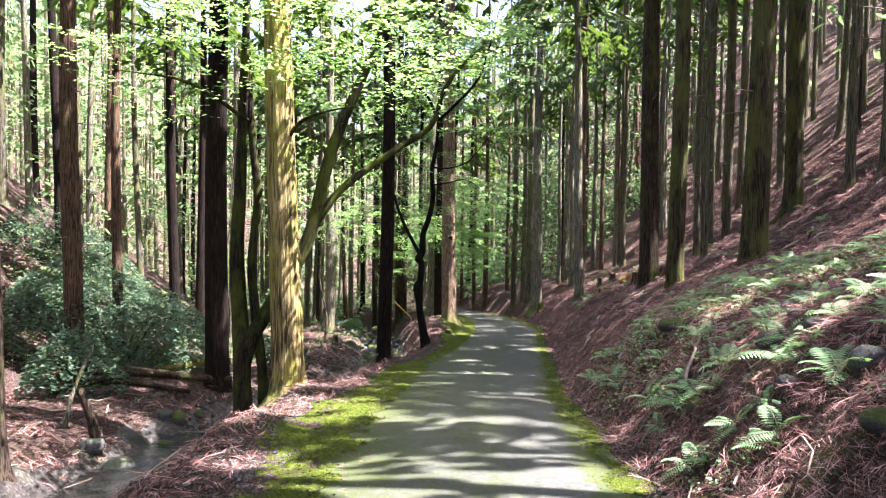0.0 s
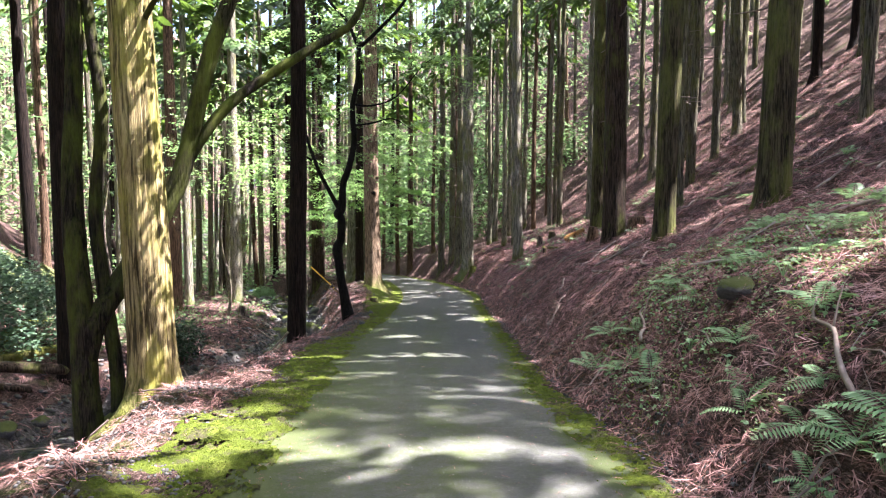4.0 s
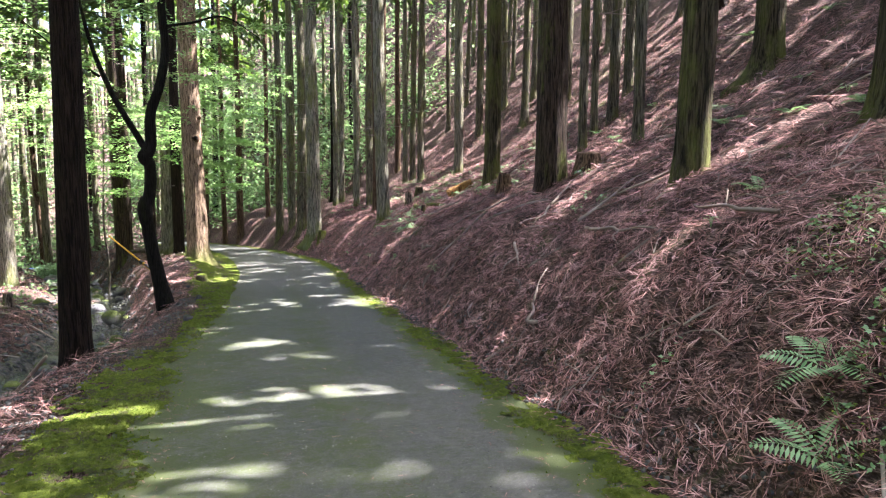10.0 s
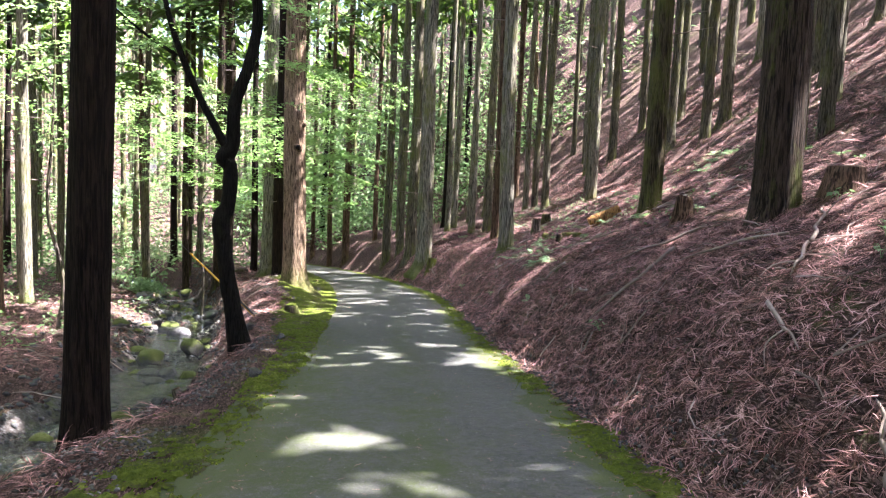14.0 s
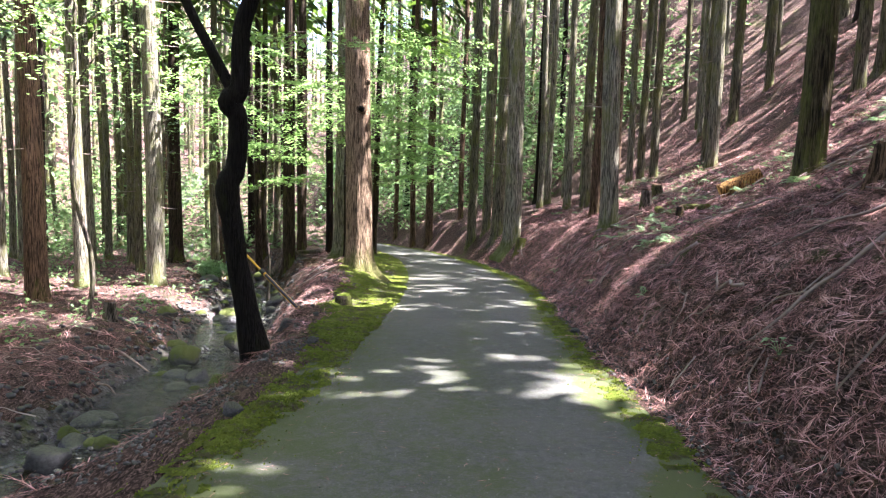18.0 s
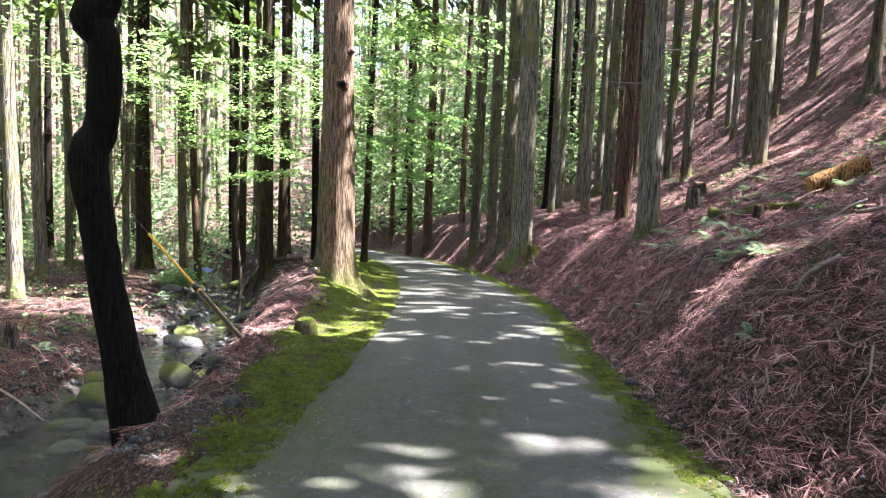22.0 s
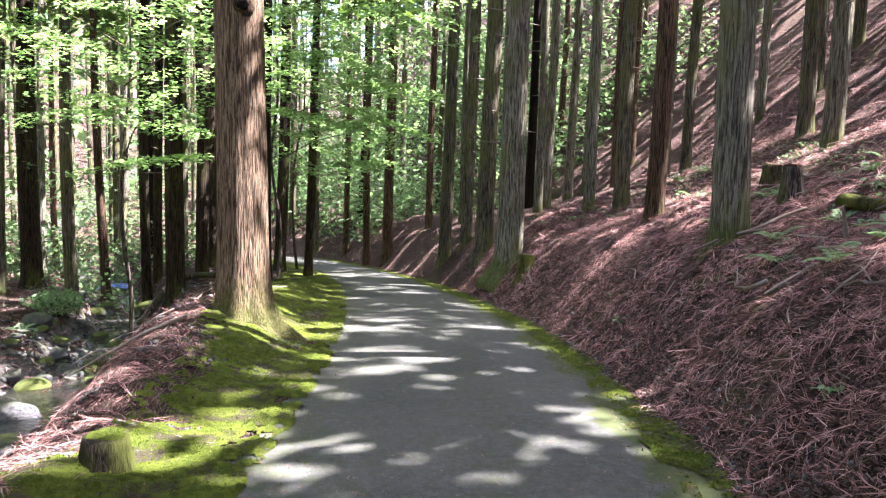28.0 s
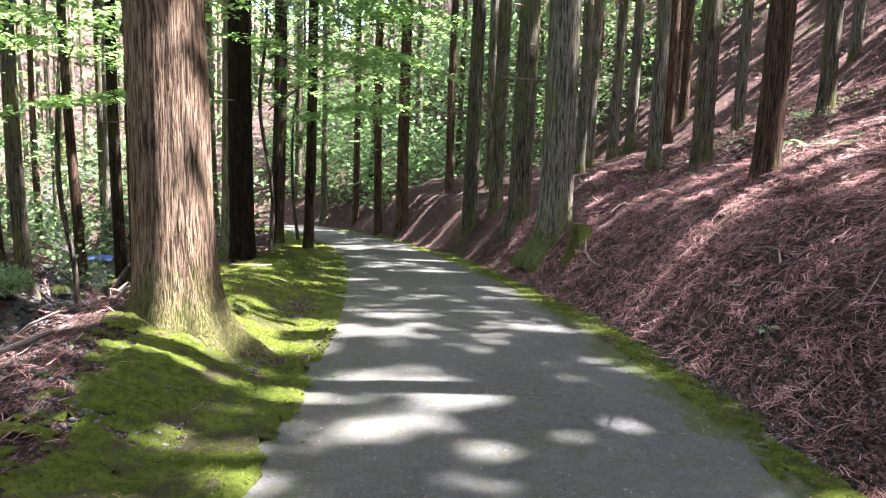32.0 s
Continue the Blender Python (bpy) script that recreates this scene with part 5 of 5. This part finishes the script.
def ferns():
    rng = np.random.default_rng(95)
    spots = []
    for count, ylo, yhi, a, b in ((110, 4.2, 12.2, .4, 3.6), (6, 12, 18, 2.2, 4.5), (26, 28, 34.5, 1.7, 4.6), (12, 22, 30, 3.2, 6.5), (12, 33, 42, 2.0, 5.5), (10, 14, 26, 5, 9)):
        for _ in range(count):
            y = rng.uniform(ylo, yhi)
            spots.append((float(right_edge(y)) + rng.uniform(a, b), y))
    for _ in range(16):
        y = rng.uniform(16, 46)
        spots.append((float(left_edge(y)) - rng.uniform(5.5, 10), y))
    spots += FERN_SPOTS
    for k, (x, y) in enumerate(spots):
        fern(x, y, rng.uniform(.17, .33) if y < 13 else rng.uniform(.15, .29), int(rng.integers(4, 8)), 300 + k, "green fern with arching fronds on the needle litter" if y > 14 else "green fern with arching fronds growing from the bank")


ferns()


def seedlings():
    rng = np.random.default_rng(97)
    shapes = []
    for k in range(4):
        n = 10
        a, r = rng.random(n) * 6.283, .25 + .75 * rng.random(n)
        p = np.stack([r * np.cos(a) * .6, r * np.sin(a) * .6, .35 + .6 * rng.random(n)], 1)
        v, f = scatter(LEAF_V, LEAF_F, p, turns(a - 1.57, rng.normal(-.2, .3, n), rng.normal(0, .3, n)), rng.uniform(.35, .6, (n, 1)))
        stalks = [tube([(0, 0, -.1), (q[0] * .5, q[1] * .5, q[2] * .7), q], [.02, .014, .006], 3) for q in p]
        sv, sf = join(stalks)
        shapes.append(mesh("seedling", np.concatenate([v, sv]), f.tolist() + [[i + len(v) for i in g] for g in sf], M_FERN, False))
    spots = [(float(right_edge(y)) + u, y) for y, u in zip(rng.uniform(4.5, 12.5, 34), rng.uniform(.3, 2.8, 34))]
    spots += [(float(right_edge(y)) + u, y) for y, u in zip(rng.uniform(13, 42, 26), rng.uniform(.5, 5, 26))]
    spots += [(float(left_edge(y)) - u, y) for y, u in zip(rng.uniform(14, 44, 22), rng.uniform(5.2, 9, 22))]
    for k, (x, y) in enumerate(spots):
        m = pose(x, y, float(floor_z(x, y)), 0, 0, k * 77) @ Matrix.Scale(float(rng.uniform(.08, .17)), 4)
        tagged(piece("seedling", shapes[k % 4], at=m), "small leafy green seedling in the litter", "plant", "seedlings")


seedlings()


def ground_cover(name, n, ylo, yhi, a, b, side, seed, size, material, label, clump=.5, height=.3):
    rng = np.random.default_rng(seed)
    x, y = spread(n, ylo, yhi, a, b, side, seed, 1.0, clump)
    m = len(x)
    p = np.stack([x, y, floor_z(x, y) + height * rng.random(m) ** 1.5 + .02], 1)
    v, f = scatter(LEAF_V, LEAF_F, p, turns(rng.random(m) * 6.283, rng.normal(0, .45, m), rng.normal(0, .45, m)), size * rng.uniform(.5, 1.4, (m, 1)))
    tagged(piece(name, mesh(name, v, f, material, False)), label, "undergrowth", kind="stuff")


ground_cover("ground_cover", 15000, 3.5, 13.5, .3, 3.8, 1, 101, .038, M_FERN, "low green leafy plants and moss on the bank", .56, .06)
ground_cover("ground_cover", 16000, 3.5, 13.5, .2, 3.2, 1, 107, .022, M_TUFT, "cushions of green moss on the bank", .58, .03)
ground_cover("ground_cover", 5000, 24, 44, 2.2, 6.5, 1, 102, .055, M_FERN, "low green plants among stumps on the slope", .62, .12)
ground_cover("undergrowth", 9000, 21, 31, 6.4, 13, -1, 103, .08, M_UNDER, "low green shrubs covering the valley slope", .42, .55)
ground_cover("undergrowth", 9000, 28, 52, 5.8, 14, -1, 104, .10, M_UNDER, "low green shrubs beyond the stream", .6, .45)
ground_cover("undergrowth", 34000, 55, 84, .8, 16, 1, 109, .2, M_UNDER, "green undergrowth on the slope beyond the bend", .3, 2.2)
ground_cover("undergrowth", 26000, 50, 84, 1.4, 18, -1, 105, .18, M_UNDER, "sunlit green shrubs beside the bend of the road", .38, 2.0)


def bush(x, y, w, h, seed, label, material):
    rng = np.random.default_rng(seed)
    z = float(floor_z(x, y))
    plant = empty("bush", pose(x, y, z), label, "bush")
    for k in range(5):
        a = k * 1.26
        v, f = bend_tube([(0, 0, -.1), (.2 * w * math.cos(a), .2 * w * math.sin(a), .4 * h), (.4 * w * math.cos(a), .4 * w * math.sin(a), .85 * h)], [.02, .014, .004], 3, 5, .1, k)
        piece("stem", mesh("stem", v, f, M_STEM), plant)
    n = int(1500 * w * h)
    d = rng.normal(0, 1, (n, 3))
    d /= np.linalg.norm(d, axis=1, keepdims=True)
    r = rng.random(n) ** .4
    lump = 1 + .5 * fbm(d[:, 0] * 2 + seed, d[:, 1] * 2 + d[:, 2], 1.2, 3, 2)
    p = d * (r * lump)[:, None] * (w / 2, w / 2, h / 2) + (0, 0, h * .52)
    v, f = scatter(LEAF_V, LEAF_F, p, turns(rng.random(n) * 6.283, rng.normal(0, .6, n), rng.normal(0, .6, n)), rng.uniform(.05, .1, (n, 1)))
    piece("leaves", mesh("leaves", v, f, material, False), plant)


def leafy_mound(x0, y0, rx, ry, top, n, seed, label):
    """A low spreading shrub: layered leaves over a rounded lump, with thin stems inside."""
    rng = np.random.default_rng(seed)
    plant = empty("shrub", pose(x0, y0, float(floor_z(x0, y0))), label, "shrub")
    o = float(floor_z(x0, y0))
    for k in range(7):
        a = k * .9 + .3 * rng.random()
        e = (.75 * rx * math.cos(a), .75 * ry * math.sin(a))
        v, f = bend_tube([(0, 0, -.2), (e[0] * .4, e[1] * .4, top * .5), (*e, float(floor_z(x0 + e[0], y0 + e[1])) - o + top * .55)], [.035, .025, .006], 4, 5, .1, k)
        piece("stem", mesh("stem", v, f, M_STEM), plant)
    a, r = rng.random(n) * 6.283, np.sqrt(rng.random(n))
    x, y = rx * r * np.cos(a), ry * r * np.sin(a)
    dome = np.sqrt(np.clip(1 - r * r, 0, 1)) * (.65 + .7 * smooth_noise(x * .9 + seed, y * .9, 1))
    lay = np.floor(rng.random(n) ** .5 * 6) / 6 + rng.normal(0, .03, n)
    keep = smooth_noise(x * 2.1 + lay * 9, y * 2.1, 3) + .4 * smooth_noise(x * 6, y * 6, 2) > .52
    x, y, dome, lay = x[keep], y[keep], dome[keep], lay[keep]
    n = len(x)
    z = floor_z(x0 + x, y0 + y) - o + .05 + top * dome * lay
    v, f = scatter(LEAF_V, LEAF_F, np.stack([x, y, z], 1), turns(rng.random(n) * 6.283, rng.normal(0, .35, n), rng.normal(0, .35, n)), rng.uniform(.06, .13, (n, 1)))
    piece("leaves", mesh("leaves", v, f, M_SHRUB, False), plant)


leafy_mound(-9.3, 21.2, 2.9, 3.6, 2.6, 26000, 119, "spreading dark bluish green shrub beyond the ravine")
leafy_mound(-12.4, 25.5, 2.4, 3.0, 1.8, 12000, 120, "low bluish green shrub on the hillside")
leafy_mound(-8.2, 16.2, 1.1, 1.2, 1.5, 3000, 121, "small leafy shrub before the reddish cedar")
bush(-4.65, 21.9, 1.4, 1.1, 111, "dark evergreen bush on the stream bank", M_EVERGREEN)
bush(-6.4, 25.4, 1.1, .8, 112, "low dark green bush by the stream", M_EVERGREEN)
bush(-5.4, 43.2, 1.3, .7, 115, "light green bush among mossy boulders", M_FERN)


# ---- stumps, logs ----
def stump(x, y, d, h, bark, cut, seed, label, tilt=(0, 0)):
    z = float(floor_z(x, y))
    thing = empty("tree_stump", pose(x, y, z, tilt[0], tilt[1], seed * 40), label, "stump")
    rows = np.concatenate([np.linspace(-.25, h, 9)])
    body = trunk_mesh("body", d, h * 4, bark, 500 + seed, 28, (0, 0), .35, 4, 0, rows)
    piece("body", body, thing)
    ang = np.linspace(0, 6.283, 20, endpoint=False)
    rng = np.random.default_rng(seed)
    r = d / 2 * .84 * (1 + .05 * rng.normal(0, 1, 20))
    ring0 = np.stack([r * np.cos(ang), r * np.sin(ang), 0 * ang + h - .02], 1)
    ring1 = np.stack([r * .96 * np.cos(ang), r * .96 * np.sin(ang), 0 * ang + h + .008 + .02 * np.cos(ang)], 1)
    v, f = rings_to_mesh(np.stack([ring0, ring1]))
    piece("cut_face", mesh("cut_face", v, f, cut, False), thing)


def log(name, points, r0, r1, bark, cut, seed, label, category="log"):
    """A fallen log lying through points, with sawn or broken ends."""
    pts = [(a, b, float(floor_z(a, b)) + c) for a, b, c in points]
    o = Vector(pts[0])
    thing = empty(name, Matrix.Translation(o), label, category)
    v, f = bend_tube([tuple(Vector(p) - o) for p in pts], [r0, (r0 + r1) / 2, r1], 6, 16, .10, seed)
    piece("body", mesh("body", v, f, bark), thing)
    d = (Vector(pts[0]) - Vector(pts[1])).normalized()
    turn = d.to_track_quat("Z", "Y").to_matrix().to_4x4()
    ang = np.linspace(0, 6.283, 18, endpoint=False)
    disc = np.stack([np.stack([k * r0 * np.cos(ang), k * r0 * np.sin(ang), 0 * ang + h], 1) for k, h in ((.95, -.02), (.93, .012))])
    v, f = rings_to_mesh(disc)
    piece("cut_end", mesh("cut_end", v, f, cut, False), thing, at=turn)


stump(6.1, 20.1, .40, .30, M_RED, M_ROT, 1, "low reddish rotten stump beside the dark cedar")
stump(.22, 29.15, .27, .2, M_STEM, M_MOSS, 2, "small square-topped stump covered in moss on the verge")
stump(8.2, 35.6, .28, .34, M_GREEN, M_ROT, 3, "grey-green mossy stump on the slope")
stump(6.2, 29.0, .12, .2, M_OLD, M_ROT, 9, "short brown stub before the mossy log")
stump(6.2, 23.6, .26, .34, M_RED, M_ROT, 4, "reddish broken stump on the bank")
stump(5.25, 39.4, .36, .36, M_MOSSLOG, M_MOSS, 5, "stump thick with bright green moss below the broad cedar")
stump(7.1, 33.3, .25, .40, M_LOG, M_ROT, 6, "small weathered grey stump on the slope")
stump(-4.6, 31.2, .24, .40, M_LOG, M_ROT, 7, "jagged old stump beside the stream")
stump(-1.55, 25.6, .16, .34, M_LOG, M_ROT, 8, "thin broken stump at the foot of the maple", (8, -14))
log("cut_log", [(7.0, 29.2, .13), (7.3, 29.1, .14), (7.65, 29.0, .13)], .14, .13, M_ORANGE, M_CUT, 1, "short debarked log of fresh orange wood")
log("fallen_log", [(6.95, 32.1, .05), (6.78, 31.0, .06), (6.6, 29.8, .06), (6.5, 28.5, .04)], .08, .06, M_MOSSLOG, M_ROT, 2, "thin fallen log covered in yellow-green moss")
log("fallen_log", [(-9.9, 20.1, .12), (-8.6, 21.2, .18), (-6.9, 22.3, .12)], .13, .09, M_LOG, M_ROT, 3, "dark fallen trunk on the valley slope")
log("fallen_log", [(-9.0, 22.0, .12), (-8.9, 24.4, .16), (-8.6, 26.4, .10)], .12, .09, M_MOSSLOG, M_ROT, 4, "mossy fallen trunk on the valley slope")
log("fallen_log", [(-13.6, 24.0, .12), (-12.4, 27.5, .3), (-11.0, 31.5, .12)], .15, .10, M_PALE, M_ROT, 5, "pale weathered fallen trunk on the hillside")
log("fallen_log", [(-14.8, 26.0, .12), (-13.0, 29.0, .25), (-11.6, 33.0, .12)], .14, .08, M_PALE, M_ROT, 6, "pale weathered fallen trunk on the hillside")
log("fallen_log", [(-13.0, 33.5, .12), (-11.4, 34.4, .25), (-9.6, 35.6, .12)], .12, .08, M_PALE, M_ROT, 7, "bleached fallen trunk on the hillside")
log("fallen_log", [(-3.6, 43.6, .25), (-2.8, 43.9, .3), (-1.6, 44.2, .15)], .10, .08, M_LOG, M_ROT, 8, "dark log lying between the cedars")
log("fallen_log", [(-9.4, 17.0, .35), (-8.0, 17.4, .5), (-5.4, 18.6, .3)], .13, .10, M_OLD, M_ROT, 21, "dark wet log lying across the ravine")
log("fallen_log", [(-8.6, 15.8, .1), (-7.4, 16.3, .3), (-6.0, 17.2, .15)], .09, .06, M_OLD, M_ROT, 22, "dark rotten branch in the ravine", "log")
log("fallen_log", [(-7.3, 18.6, .3), (-6.6, 20.2, .35), (-6.3, 21.4, .2)], .10, .08, M_MOSSLOG, M_ROT, 23, "short mossy log in the ravine")
log("fallen_log", [(-12.6, 22.6, .5), (-11.0, 25.2, .6), (-9.6, 28.6, .3)], .14, .10, M_PALE, M_ROT, 24, "pale weathered fallen trunk on the hillside")
log("fallen_log", [(-11.4, 22.0, .5), (-10.6, 24.2, .5), (-9.4, 26.6, .3)], .13, .09, M_LOG, M_ROT, 25, "grey fallen trunk on the hillside")
log("broken_stem", [(-5.9, 12.4, -.1), (-5.95, 12.3, .5), (-6.1, 12.2, .95)], .09, .06, M_OLD, M_ROT, 26, "broken mossy stem standing in the ravine", "snag")
log("snag", [(6.03, 30.7, -.05), (6.0, 30.7, .15), (5.95, 30.68, .33)], .025, .012, M_STICK, M_CUT, 9, "short broken stick standing in the litter", "stick")
log("dead_sapling", [(-6.9, 13.2, -.1), (-6.8, 13.4, .7), (-6.5, 13.6, 1.6)], .05, .02, M_PALE, M_ROT, 10, "pale leaning dead sapling in the ravine", "sapling")


# ---- yellow guard on the stay wire ----
def stay_guard():
    foot = Vector((-.5, 28.7, float(floor_z(-.5, 28.7)) - .05))
    way = Vector((-.73, .5, .60)).normalized()
    m = Matrix.Translation(foot) @ way.to_track_quat("Z", "Y").to_matrix().to_4x4()
    thing = empty("stay_wire_guard", m, "leaning yellow stay-wire guard with a black stripe by the stream", "wire guard")
    for name, r, a, b, mat in (("lower_cover", .033, 0, 1.02, M_YELLOW), ("collar", .044, .98, 1.08, M_BAND), ("upper_cover", .02, 1.06, 2.15, M_YELLOW), ("wire", .005, 2.1, 2.5, M_GRAVEL)):
        v, f = tube([(0, 0, a), (0, 0, a + .02), (0, 0, (a + b) / 2), (0, 0, b - .02), (0, 0, b)], [r * .92, r, r, r, r * .92], 16)
        piece(name, mesh(name, v, f, mat), thing)
    rows = np.linspace(.03, .94, 14)
    face = m.to_3x3().inverted() @ Vector((.1, -.9, .42))
    ang = np.linspace(-.8, .8, 6) + math.atan2(face.y, face.x)
    grid = np.stack([np.stack([.0348 * np.cos(ang), .0348 * np.sin(ang), 0 * ang + z], 1) for z in rows])
    i = (np.arange(13)[:, None] * 6 + np.arange(5)).ravel()
    piece("stripe", mesh("stripe", grid.reshape(-1, 3), np.stack([i, i + 1, i + 7, i + 6], 1), M_BAND), thing)


stay_guard()


def tarp(x, y):
    a = Mat("blue_tarp", .5, .4)
    a.colour(a.mix(a.noise(6, 4), (.03, .07, .30), (.10, .18, .55)))
    xs, ys = np.meshgrid(np.linspace(-.7, .7, 12), np.linspace(-.4, .4, 8))
    z = .25 * np.exp(-(xs ** 2 + 2 * ys ** 2) * 2) + .05 * fbm(xs + 3, ys, 2.5, 3, 1)
    i = (np.arange(7)[:, None] * 12 + np.arange(11)).ravel()
    me = mesh("tarp", np.stack([xs, ys, z], -1).reshape(-1, 3), np.stack([i, i + 1, i + 13, i + 12], 1), a.m)
    tagged(piece("tarp", me, at=pose(x, y, float(floor_z(x, y)) + .08)), "crumpled blue tarpaulin lying far off by the stream", "tarp")


tarp(-7.6, 55.0)


# knots on the orange cedar
def knots():
    z = float(floor_z(.24, 34.45))
    tree = next(o for o in bpy.data.objects if o.name.startswith("cedar_tree") and abs(o.location.x - .24) < .01 and abs(o.location.y - 34.45) < .01)
    for px, py, pz, r, hollow in ((.05, -.27, 3.87, .125, True), (-.27, -.10, 2.35, .085, False), (-.27, -.06, 2.75, .06, False), (.2, -.2, 4.5, .06, False)):
        # No hole is cut: a black lump on the burl paints the hollow's shade.
        for name, size, material in (("burl", r, M_RED), ("knot_hole", r * .55, M_BLACK))[:2 if hollow else 1]:
            bm = bmesh.new()
            bmesh.ops.create_icosphere(bm, subdivisions=3, radius=size)
            for v in bm.verts:
                v.co *= 1 + .45 * noise.noise(v.co * 9 / size * .12 + Vector((pz, 0, 0))) + .2 * noise.noise(v.co * 40)
                v.co.y *= .75
            me = bpy.data.meshes.new(name)
            bm.to_mesh(me)
            bm.free()
            me.materials.append(material)
            me.polygons.foreach_set("use_smooth", [True] * len(me.polygons))
            away = .62 * r if name == "knot_hole" else 0
            piece(name, me, tree, "black lump standing in for the shade in a branch hollow" if name == "knot_hole" else "rough reddish burl", at=Matrix.Translation((px + .12 * r, py - away, pz)))


knots()
